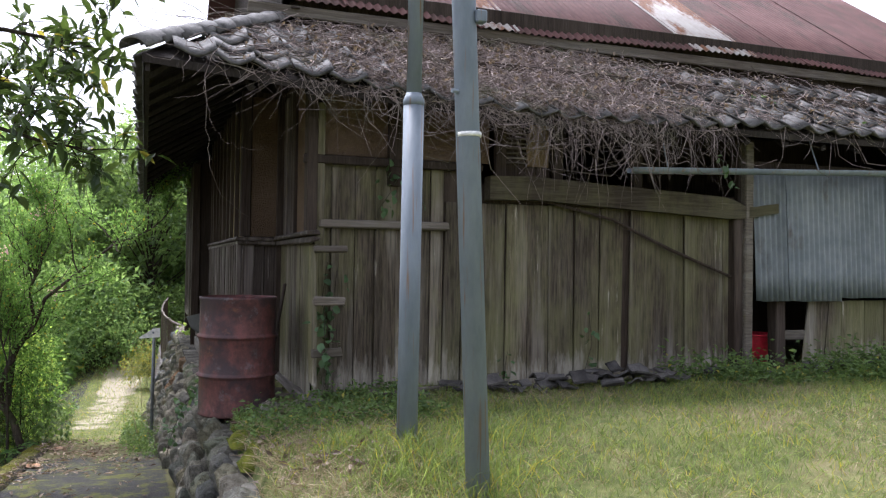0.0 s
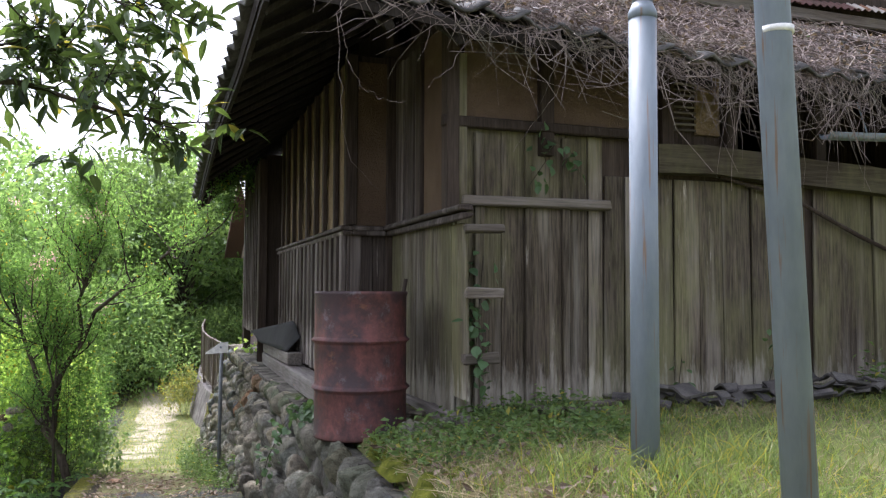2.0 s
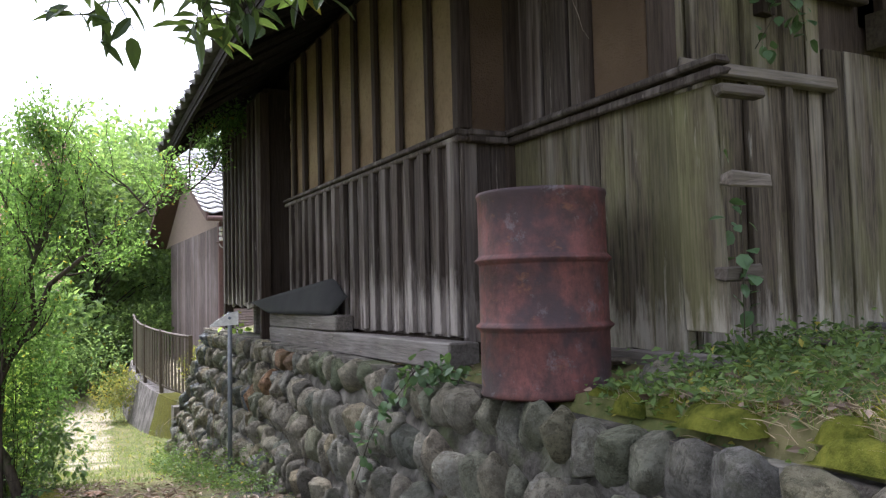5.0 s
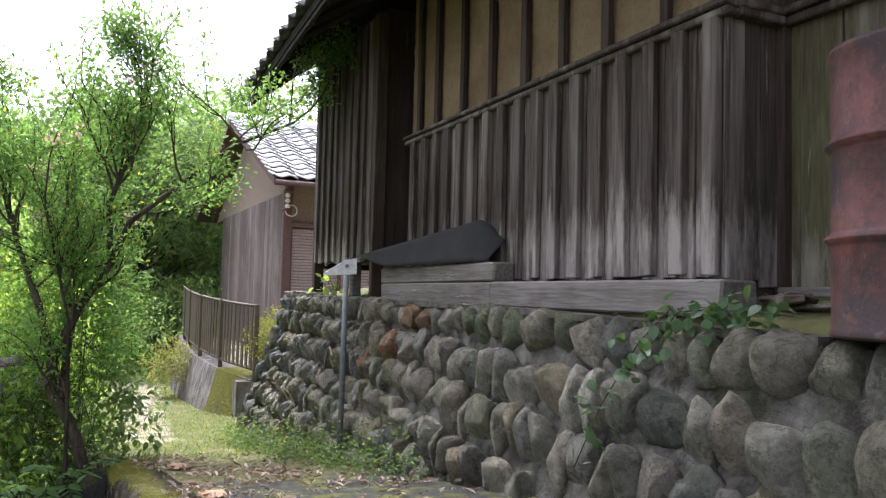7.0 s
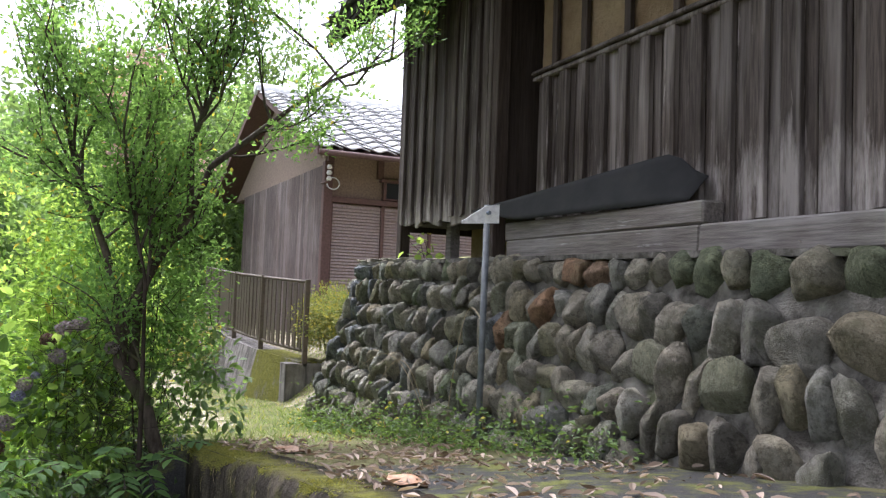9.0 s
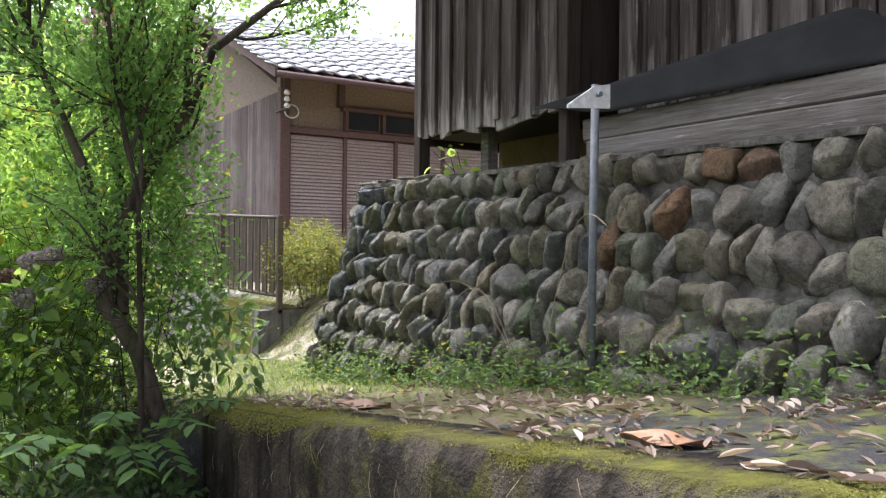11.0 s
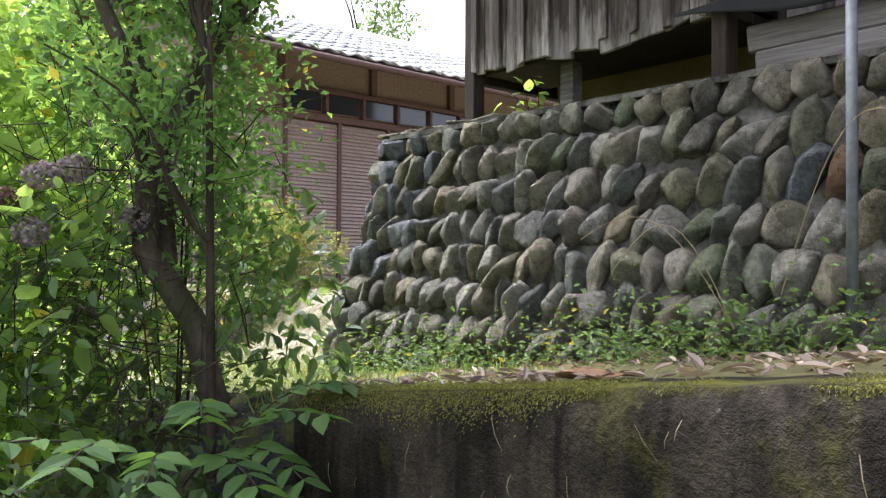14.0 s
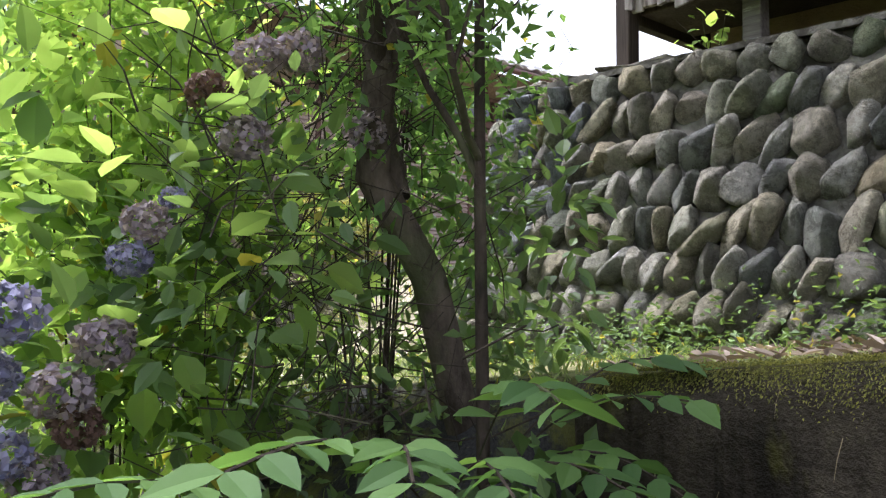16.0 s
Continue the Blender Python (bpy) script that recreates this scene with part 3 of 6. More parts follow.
part("wall_body", Geo().slab(kerb_face, 150, 22, (0.24, 0, 0)), CONCRETE, kerb, smooth=True)
rng = np.random.default_rng(3)
at, way = [], []
while len(at) < 24000:
    y = rng.uniform(6.6, 12.43)
    thick = 0.35 + 1.0 * noise.noise((y * 1.3, 0.3, 2)) + 0.5 * noise.noise((y * 6, 2.3, 2)) + 0.25 * smooth(9.5, 12, y)
    if thick < rng.random() * 0.6:
        continue
    f = rng.random()
    top = lerp(UPPER, y) + 0.01
    if f < 0.55:
        at.append((KERB_X + 0.03 + abs(rng.normal()) * 0.1, y, top + 0.006 * rng.random()))
        way.append((rng.normal() * 0.7, rng.normal() * 0.7, 0.6))
    else:
        drop = abs(rng.normal()) * 0.04 * thick
        at.append((KERB_X - 0.004 + 0.035 * smooth(0.05, 0.0, drop), y, top - drop))
        way.append((-0.8, rng.normal() * 0.5, -0.5 + rng.normal() * 0.4))
tagged(part("moss_edge", leaves(Geo(), at, way, rng.uniform(0.005, 0.011, len(at)), 0.45, rng=rng), MOSS_TUFT, kerb, "bright yellow green moss"), kind="stuff")

# ---- wall of river stones under the barn ----
stone_wall = thing("retaining_wall_stone", "retaining wall of rounded grey river stones set in mortar", "stone wall", kind="structure")


def wall_face(y, z):
    """The x of the battered face."""
    top = 0.74
    bow = 0.05 * math.sin((y - 4) * 0.6)
    return WALL_X - 0.34 * (top - z) / 1.1 + bow * 0.5


def wall_top(y):
    return lerp(((4.3, 0.46), (5.4, 0.62), (7, 0.64), (8, 0.66), (9.5, 0.7), (14.4, 0.74)), y)


geo = Geo()
geo.slab(lambda u, v: (wall_face(4.4 + 9.86 * u, (lerp(UPPER, 4.4 + 9.86 * u) - 0.25) * (1 - v) + (wall_top(4.4 + 9.86 * u) - 0.02) * v) + 0.036 + 0.03 * noise.noise((u * 60, v * 8, 0)),
                       4.4 + 9.86 * u, (lerp(UPPER, 4.4 + 9.86 * u) - 0.25) * (1 - v) + (wall_top(4.4 + 9.86 * u) - 0.02) * v), 90, 12, (0.3, 0, 0))
geo.slab(lambda u, v: (wall_face(14.2, -1.0 + 1.72 * v) + 0.07 + 1.2 * u, 14.3 - 0.08 * v, -1.0 + 1.72 * v), 10, 8, (0, -0.3, 0))
part("mortar", geo, MORTAR, stone_wall)


def stone_mesh(seed, mat):
    bm = bmesh.new()
    bmesh.ops.create_icosphere(bm, subdivisions=3, radius=0.5)
    sharp = 0.12 + 0.05 * (seed % 4)
    cuts = [(Vector((-1, random.uniform(-0.35, 0.35), random.uniform(-0.35, 0.35))).normalized(), random.uniform(0.24, 0.34))]
    cuts += [(Vector((random.uniform(-0.3, 0.2), math.cos(a), math.sin(a))).normalized(), random.uniform(0.31, 0.47)) for a in [random.uniform(0, 6.28) for _ in range(5 + seed % 4)]]
    cuts += [(Vector((-0.8, math.cos(a), math.sin(a))).normalized(), random.uniform(0.3, 0.4)) for a in [random.uniform(0, 6.28) for _ in range(3)]]
    for v in bm.verts:
        p = v.co.copy()
        k = 1 + sharp * 1.5 * noise.noise(p * 1.5 + Vector((seed * 7, 0, 0))) + 0.11 * noise.noise(p * 4.0 + Vector((0, seed * 5, 0)))
        # squarish outline, as stones packed against one another
        round_off = (abs(2 * p.y) ** 3 + abs(2 * p.z) ** 3 + abs(2 * p.x) ** 3) ** (-1 / 3)
        k *= 0.62 + 0.38 * round_off
        q = p * k
        for way, far in cuts:
            over = q.dot(way) - far
            if over > 0:
                q -= way * over * 0.92
        q += p.normalized() * 0.035 * noise.noise(p * 9 + Vector((seed, 2, 5)))
        q.y += 0.22 * q.z * noise.noise((seed * 3.1, 1, 2))
        v.co = q
    me = bpy.data.meshes.new("stone")
    bm.to_mesh(me)
    bm.free()
    me.polygons.foreach_set("use_smooth", [True] * len(me.polygons))
    me.materials.append(mat)
    return me


random.seed(2)
STONES = {STONE.name: [stone_mesh(i, STONE) for i in range(26)]}
for m in (STONE_BLUE, STONE_ORANGE, STONE_PALE, STONE_GREEN):
    STONES[m.name] = [stone_mesh(i, m) for i in range(5)]
random.seed(11)
SPECIAL = ((9.06, 0.45, STONE_ORANGE), (9.49, 0.36, STONE_PALE), (10.95, 0.5, STONE_ORANGE), (13.44, 0.23, STONE_PALE), (10.55, 0.6, STONE_ORANGE), (10.75, 0.62, STONE_ORANGE), (9.35, 0.56, STONE_GREEN), (9.75, 0.6, STONE_GREEN), (9.9, 0.58, STONE_GREEN), (8.95, 0.6, STONE_GREEN), (12.3, 0.62, STONE_GREEN), (11.45, 0.3, STONE_BLUE), (11.25, 0.32, STONE_ORANGE), (9.75, 0.05, STONE_PALE))


def big(y):
    """How large the stones are along the wall."""
    return lerp(((4.4, 1.2), (7, 1.3), (9.2, 1.22), (10.6, 1.02), (14.3, 0.93)), y)


spots = []
for row in range(9):
    y = 4.45 + random.uniform(0, 0.15)
    while y < 14.25:
        k = big(y)
        upright = row == 0
        lean = radians(random.gauss(6, 9) if upright else random.gauss(29 if y > 9.5 else 8, 14))
        w, hgt = random.uniform(0.1, 0.155) * k, random.uniform(0.22, 0.285) * k
        if random.random() < 0.16 and not upright:
            w, hgt = random.uniform(0.17, 0.22) * k, random.uniform(0.18, 0.23) * k
        if upright:
            w, hgt = random.uniform(0.12, 0.2) * k, random.uniform(0.17, 0.205) * k
        step = math.hypot(w * math.cos(lean), hgt * 0.55 * math.sin(lean))
        zc = wall_top(y) - (0.088 if upright else 0.1) * k - row * 0.193 * k + 0.02 * noise.noise((y * 0.9, row * 3.0, 6))
        if zc > lerp(UPPER, y) - 0.05:
            zc += random.uniform(-0.025, 0.025) * (not upright)
            spots.append((wall_face(y, zc) + 0.035, y + step / 2, zc, w, hgt, lean))
        y += step * 0.96
random.shuffle(spots)
chosen = {}
for sy, sz, m in SPECIAL:
    chosen[min(range(len(spots)), key=lambda i: abs(spots[i][1] - sy) + abs(spots[i][2] - sz))] = m


def row_top(z, y):
    return z > wall_top(y) - 0.12 * big(y)


def wall_stone(mat, at, turn, size):
    ob = new("stone", random.choice(STONES[mat.name]))
    ob.parent = stone_wall
    ob.location, ob.rotation_euler, ob.scale = at, turn, size


for i, (x, y, z, w, hgt, lean) in enumerate(spots):
    m = chosen.get(i, STONE)
    if m is STONE and y > 13.7 and z > -0.15 and random.random() < 0.6:
        m = STONE_BLUE
    elif m is STONE and random.random() < 0.05:
        m = random.choice((STONE_PALE, STONE_PALE, STONE_GREEN))
    wall_stone(m, (x + random.uniform(-0.03, 0.015), y, z), (lean + math.pi * random.randrange(2), radians(random.uniform(-9, 9) - 17), radians(random.uniform(-12, 12))),
               (random.uniform(0.15, 0.24), w * random.uniform(1.08, 1.2), hgt * (1.06 if row_top(z, y) else random.uniform(1.06, 1.2))))
# angular blue grey blocks of the far return, at the corner
for i in range(26):
    row, colm = i % 7, i // 7
    z = 0.64 - row * 0.2
    wall_stone(STONE_BLUE if row < 5 else STONE, (wall_face(14.2, z) + 0.1 + colm * 0.17, 14.27 + random.uniform(-0.03, 0.02), z),
               (radians(random.uniform(-35, 35)), radians(random.uniform(-20, 20)), radians(90 + random.uniform(-25, 25))), (0.17, random.uniform(0.15, 0.22), random.uniform(0.17, 0.24)))
# thin skim of mortar and a few flat bits along the top
part("top_skim", Geo().slab(lambda u, v: (wall_face(7.6 + 6.6 * u, 0.7) - 0.015 + 0.012 * noise.noise((u * 80, 1, 2)) + 0.35 * v, 7.6 + 6.6 * u, wall_top(7.6 + 6.6 * u) + 0.008 + 0.004 * noise.noise((u * 90, v * 4, 5))), 150, 3, (0, 0, -0.03)), MORTAR, stone_wall)
random.seed(5)
for i in range(9):
    y = random.uniform(13.3, 14.25)
    ob = part("cap_stone", Geo().box((-0.05, -0.11, 0), (0.1, 0.11, 0.018), 0.006, 0.012), STONE_PALE, stone_wall)
    ob.location = (wall_face(y, 0.72) + random.uniform(0.04, 0.1), y, wall_top(y) + 0.012)
    ob.rotation_euler = (0, 0, random.uniform(-0.4, 0.4))


# ---- barn ----
def board(parent, mat, face, along, u0, u1, z0, z1, depth=0.022, name="board", jag=0.0, lean=0.0, proud=0.0):
    """An upright board. face: the plane's x or y; along: the axis it spans from u0 to u1. Its front looks to -x or -y."""
    geo = Geo()
    if along == "x":
        geo.box((u0, face - depth - proud, z0), (u1, face - proud, z1), 0.004, 0.003)
    else:
        geo.box((face - depth - proud, u0, z0), (face - proud, u1, z1), 0.004, 0.003)
    v = np.concatenate(geo.v)
    low = v[:, 2] < (z0 + z1) / 2
    ax = 0 if along == "x" else 1
    mid = (u0 + u1) / 2
    if jag:
        v[low, 2] += jag * np.where(v[low, ax] > mid, random.uniform(-1, 1), random.uniform(-1, 1))
    v[~low, ax] += lean * (z1 - z0)
    geo.v = [v]
    return part(name, geo, mat, parent)


def run_boards(parent, mat, face, along, u0, u1, z0, z1, width, name="board", jag=0.02, depth=0.022, gap=0.004):
    u = u0
    while u < u1 - 0.03:
        w = min(width * random.uniform(0.75, 1.25), u1 - u)
        board(parent, mat, face, along, u, u + w - gap, z0 + random.uniform(-jag, jag) * 0.5, z1, depth * random.uniform(0.8, 1.25), name, jag, random.uniform(-0.004, 0.004))
        u += w


random.seed(21)
FY, WX, GX, BX = 7.10, 1.04, 1.38, 0.84  # front wall, west wall, wing wall, far box
ROOF = 3.3

# front wall
front = thing("wall_front", "weathered vertical plank barn wall with mossy stains", "wall", kind="structure")
part("wall_core", Geo().box((1.44, FY + 0.02, 0.7), (3.0, FY + 0.12, ROOF)).box((3.0, FY + 0.02, 0.7), (5.4, FY + 0.12, 2.45)).box((2.8, FY + 0.02, 2.45), (3.45, FY + 0.1, ROOF)), WOOD_DARK, front)
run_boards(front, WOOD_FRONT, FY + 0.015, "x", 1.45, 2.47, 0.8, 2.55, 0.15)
for x, w in ((1.56, 0.06), (1.9, 0.05), (2.16, 0.05)):
    board(front, WOOD_FRONT, FY - 0.01, "x", x, x + w, 0.82, 2.52, 0.03, "batten", 0.03)
board(front, WOOD_FRONT, FY - 0.01, "x", 1.43, 1.5, 0.8, 3.0, 0.05, "post")
edges = (2.47, 2.63, 2.84, 3.02, 3.22, 3.42, 3.66, 3.9, 4.13, 4.2, 4.46, 4.78, 4.98, 5.2, 5.36)
for a, b in zip(edges[:-1], edges[1:]):
    if b - a > 0.1:
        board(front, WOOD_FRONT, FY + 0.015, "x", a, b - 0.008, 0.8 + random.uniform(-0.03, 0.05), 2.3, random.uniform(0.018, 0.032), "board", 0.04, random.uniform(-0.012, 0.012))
part("plank", Geo().box((1.46, FY - 0.075, 2.065), (2.5, FY - 0.025, 2.125), 0.01, 0.006), WOOD_GREY_X, front, "split grey cross rail")
part("lintel", Geo().box((1.34, FY - 0.07, 2.545), (2.78, FY + 0.0, 2.61), 0.008, 0.006), WOOD_DARK, front)
part("plaster_panel", Geo().box((1.5, FY - 0.005, 2.62), (2.86, FY + 0.01, 3.1), 0.003), PLASTER_BROWN, front, "brown earthen plaster")
part("plaster_panel", Geo().box((3.2, FY - 0.01, 2.62), (3.4, FY + 0.01, 3.1), 0.003), PLASTER, front, "broken ochre plaster")
for i in range(11):
    part("lath", Geo().tube([(2.93, FY - 0.005, 2.64 + i * 0.04), (3.2, FY - 0.008, 2.645 + i * 0.04)], 0.009, 5), WOOD_GREY_X, front)
for x in (2.0, 2.9, 3.42, 4.2, 5.32):
    board(front, WOOD_DARK, FY - 0.002, "x", x, x + 0.09, 2.4, 3.15, 0.06, "post")
geo = Geo()
pts = [(2.82, FY - 0.1, 2.42), (3.2, FY - 0.11, 2.435), (3.9, FY - 0.12, 2.4), (4.6, FY - 0.13, 2.37), (5.2, FY - 0.14, 2.34), (5.72, FY - 0.15, 2.36)]
geo.slab(lambda u, v: (2.82 + 2.9 * u, FY - 0.13, lerp([(p[0], p[2]) for p in pts], 2.82 + 2.9 * u) - 0.1 * (1 - smooth(0.85, 1, u) * 0.5) + v * (0.19 - 0.1 * smooth(0.8, 0.9, u)) + 0.006 * noise.noise((u * 20, v, 0))), 24, 3, (0, 0.12, 0))
part("beam", geo, WOOD_BEAM, front, "sagging greenish timber beam")
part("strut", Geo().tube([(3.35, FY - 0.06, 2.33), (4.0, FY - 0.05, 2.2), (4.6, FY - 0.05, 1.95), (5.25, FY - 0.05, 1.72)], [0.012, 0.014, 0.016, 0.012], 6), WOOD_DARK, front)
part("post", Geo().box((5.34, FY - 0.13, 0.8), (5.44, FY - 0.03, 2.95), 0.01, 0.006), WOOD_GREY_X, front, "pale split corner post")
part("post", Geo().box((5.25, FY - 0.1, 0.8), (5.34, FY + 0.05, 2.35), 0.01, 0.006), WOOD_DARK, front)

# the part of the front under the corrugated sheets
bay = thing("wall_tin_bay", "open barn bay half closed with corrugated sheets and planks", "wall", kind="structure")


def corrugated(u0, u1, z0, z1, y, lean=0.0, pitch=0.062, depth=0.034):
    n = int((u1 - u0) / pitch * 6)
    g = Geo()
    g.slab(lambda u, v: (u0 + (u1 - u0) * u + lean * (1 - v), y + depth * 0.5 * math.sin(2 * math.pi * u * (u1 - u0) / pitch) - 0.03 * (1 - v), z0 + (z1 - z0) * v + 0.01 * noise.noise((u * 3, z0, 2))), n, 5, (0, 0.002, 0))
    return g


for i, (a, b, z0, dy) in enumerate(((5.46, 5.86, 1.5, 0), (5.83, 6.45, 1.5, -0.016), (6.42, 7.1, 1.53, 0), (7.07, 7.8, 1.5, -0.016), (7.77, 8.5, 1.52, 0))):
    part("tin_sheet", corrugated(a, b, z0, 2.72, FY - 0.08 + dy, 0.03), TIN_GREY, bay, "dull galvanised corrugated sheet", smooth=True)
part("post", Geo().box((5.76, FY - 0.06, 0.82), (5.88, FY + 0.06, 1.55), 0.01, 0.006), WOOD_DARK, bay)
part("rail", Geo().box((5.88, FY - 0.02, 1.13), (6.3, FY + 0.05, 1.22), 0.01), WOOD_GREY_X, bay)
for i in range(8):
    x = 6.1 + i * 0.26
    board(bay, WOOD_FRONT, FY + 0.0, "x", x, x + 0.25, 0.82, 1.5, 0.025, "board", 0.03, 0.12 if i < 2 else 0.01)
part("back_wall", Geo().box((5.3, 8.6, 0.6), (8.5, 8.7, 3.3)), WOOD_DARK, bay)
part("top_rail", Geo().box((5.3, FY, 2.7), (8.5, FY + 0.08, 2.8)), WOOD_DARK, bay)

# wing wall: faces west, at right angles to the front
wing = thing("wall_wing", "dark plank wall beside the barn's front", "wall", kind="structure")
part("wall_core", Geo().box((GX + 0.02, FY + 0.02, 0.7), (GX + 0.06, 8.3, ROOF)), WOOD_DARK, wing)
run_boards(wing, WOOD_FRONT, GX + 0.02, "y", 6.98, 8.3, 0.82, 1.96, 0.17)
board(wing, WOOD_FRONT, GX + 0.02, "y", 6.72, 6.97, 0.9, 1.93, 0.022, "board", 0.03, 0.05)
for i in range(5):
    y = 7.62 + i * 0.12
    board(wing, WOOD_SIDE, GX + 0.015, "y", y, y + 0.1, 2.0, 3.2, 0.02 + 0.012 * (i % 2), "board")
part("plaster_panel", Geo().box((GX, 7.15, 2.0), (GX + 0.02, 7.55, 3.2)), PLASTER_BROWN, wing, "crumbling earthen plaster")
part("post", Geo().box((GX - 0.03, 7.53, 1.98), (GX + 0.02, 7.61, 3.2), 0.006, 0.004), WOOD_DARK, wing)
part("post", Geo().box((GX - 0.02, 7.02, 1.98), (GX + 0.06, 7.12, 3.2), 0.006, 0.004), WOOD_DARK, wing)
for z in (1.945, 1.99):
    part("ledge", Geo().box((GX - 0.055 + (z > 1.96) * -0.02, 6.68, z), (GX + 0.02, 8.3, z + 0.035), 0.008, 0.008), WOOD_SIDE, wing, "split moulded ledge")
for z, y0, l in ((1.5, 6.66, 0.3), (1.13, 6.72, 0.2)):
    part("rail", Geo().box((GX - 0.02, y0, z), (GX + 0.2, y0 + 0.07, z + 0.06), 0.008, 0.008), WOOD_GREY_X, wing, "broken grey rail end")
part("rail", Geo().box((GX - 0.02, 6.69, 1.87), (GX + 0.22, 6.75, 1.92), 0.008, 0.006), WOOD_GREY_X, wing, "broken grey rail end")
part("sill", Geo().box((GX - 0.06, 6.75, 0.73), (GX + 0.08, 8.3, 0.83), 0.01, 0.008), WOOD_GREY_Y, wing)

# return and west wall
west = thing("wall_west", "tall barn side of board and batten below earthen plaster", "wall", kind="structure")
part("wall_core", Geo().box((WX + 0.02, 8.32, 0.7), (GX + 0.02, 8.4, ROOF)).box((WX + 0.02, 8.32, 0.7), (WX + 0.1, 11.7, ROOF)).box((WX + 0.08, 11.7, 0.7), (1.9, 11.78, ROOF)), WOOD_DARK, west)
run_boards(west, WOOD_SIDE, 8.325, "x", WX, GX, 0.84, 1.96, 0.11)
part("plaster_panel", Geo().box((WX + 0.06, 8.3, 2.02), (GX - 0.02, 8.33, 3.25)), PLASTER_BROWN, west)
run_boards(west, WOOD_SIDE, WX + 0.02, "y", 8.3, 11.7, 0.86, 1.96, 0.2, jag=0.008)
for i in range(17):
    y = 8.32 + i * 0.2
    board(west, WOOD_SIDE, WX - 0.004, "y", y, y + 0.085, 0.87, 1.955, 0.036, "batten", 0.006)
part("plaster_panel", Geo().slab(lambda u, v: (WX + 0.01 + 0.012 * noise.noise((u * 30, v * 14, 3)), 8.34 + 3.34 * u, 2.02 + 1.25 * v), 60, 20, (0.02, 0, 0)), PLASTER, west, "rough ochre earthen plaster")
for y in (8.66, 9.1, 9.5, 9.9, 10.32, 10.73, 11.15, 11.48):
    board(west, WOOD_DARK, WX + 0.0, "y", y - 0.03, y + 0.03, 2.02, 3.25, 0.035, "batten")
part("corner_post", Geo().box((GX - 0.05, 8.27, 0.8), (GX + 0.05, 8.36, 3.3), 0.006, 0.003), WOOD_DARK, west)
part("corner_post", Geo().box((WX - 0.02, 8.28, 2.02), (WX + 0.07, 8.36, 3.3), 0.008, 0.003), WOOD_DARK, west)
for z, d in ((1.945, 0.045), (1.98, 0.06)):
    part("ledge", Geo().box((WX - d, 8.26, z), (WX + 0.03, 11.72, z + 0.034), 0.007, 0.004), WOOD_SIDE, west, "moulded timber ledge")
    part("ledge", Geo().box((WX + 0.031, 8.26 - d * 0.3, z), (GX - 0.056, 8.32, z + 0.034), 0.007, 0.003), WOOD_SIDE, west, "moulded timber ledge")
part("sill", Geo().box((0.84, 8.12, 0.70), (1.03, 9.95, 0.845), 0.01, 0.006), WOOD_GREY_Y, west, "heavy grey sill beam")
part("sill", Geo().box((0.845, 9.956, 0.70), (1.03, 11.75, 0.845), 0.01, 0.006), WOOD_GREY_Y, west, "heavy grey sill beam")

# far box of boards at the north-west corner
box = thing("wall_far_box", "hanging board box on posts at the barn's corner", "wall", kind="structure")
part("wall_core", Geo().box((BX + 0.02, 11.9, 1.12), (BX + 0.07, 13.56, 3.1)).box((BX + 0.05, 11.88, 1.12), (1.3, 11.94, 3.1)).box((BX + 0.05, 13.5, 1.0), (3.5, 13.56, 3.3)), WOOD_DARK, box)
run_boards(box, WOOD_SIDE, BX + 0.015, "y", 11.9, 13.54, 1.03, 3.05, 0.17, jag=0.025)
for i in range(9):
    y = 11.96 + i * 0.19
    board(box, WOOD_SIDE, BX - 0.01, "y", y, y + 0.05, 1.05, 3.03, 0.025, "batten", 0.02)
for y, z in ((13.5, 0.74), (11.86, 0.72)):
    part("post", Geo().box((BX - 0.035, y, z), (BX + 0.06, y + 0.085, 3.05), 0.006, 0.004), WOOD_DARK, box)
part("post", Geo().box((1.0, 12.9, 0.74), (1.08, 13.0, 1.15), 0.006, 0.004), WOOD_GREY_Y, box)
part("plaster_panel", Geo().box((1.45, 11.8, 0.7), (1.5, 13.4, 1.2)), PLASTER, box)
part("floor_beam", Geo().box((BX + 0.06, 11.9, 1.05), (1.45, 13.5, 1.11), 0.006), WOOD_DARK, box)
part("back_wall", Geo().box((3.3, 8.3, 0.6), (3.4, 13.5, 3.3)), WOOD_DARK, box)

# ---- roofs ----
roof = thing("roof_tiled", "sagging skirt roof of broken grey clay tiles", "roof", kind="structure")
EX, EY, RX, RY = 0.2, 6.62, 1.3, 7.9  # eaves and the lines where the skirt meets the upper walls


def eave_front(x):
    return lerp(((0.16, 3.14), (1.5, 3.03), (2.8, 2.93), (3.9, 2.92), (5, 2.98), (9, 2.98)), x)


def eave_west(y):
    return lerp(((6.6, 3.14), (8, 3.06), (10.2, 3.08), (12.3, 2.9), (13.9, 2.74)), y)


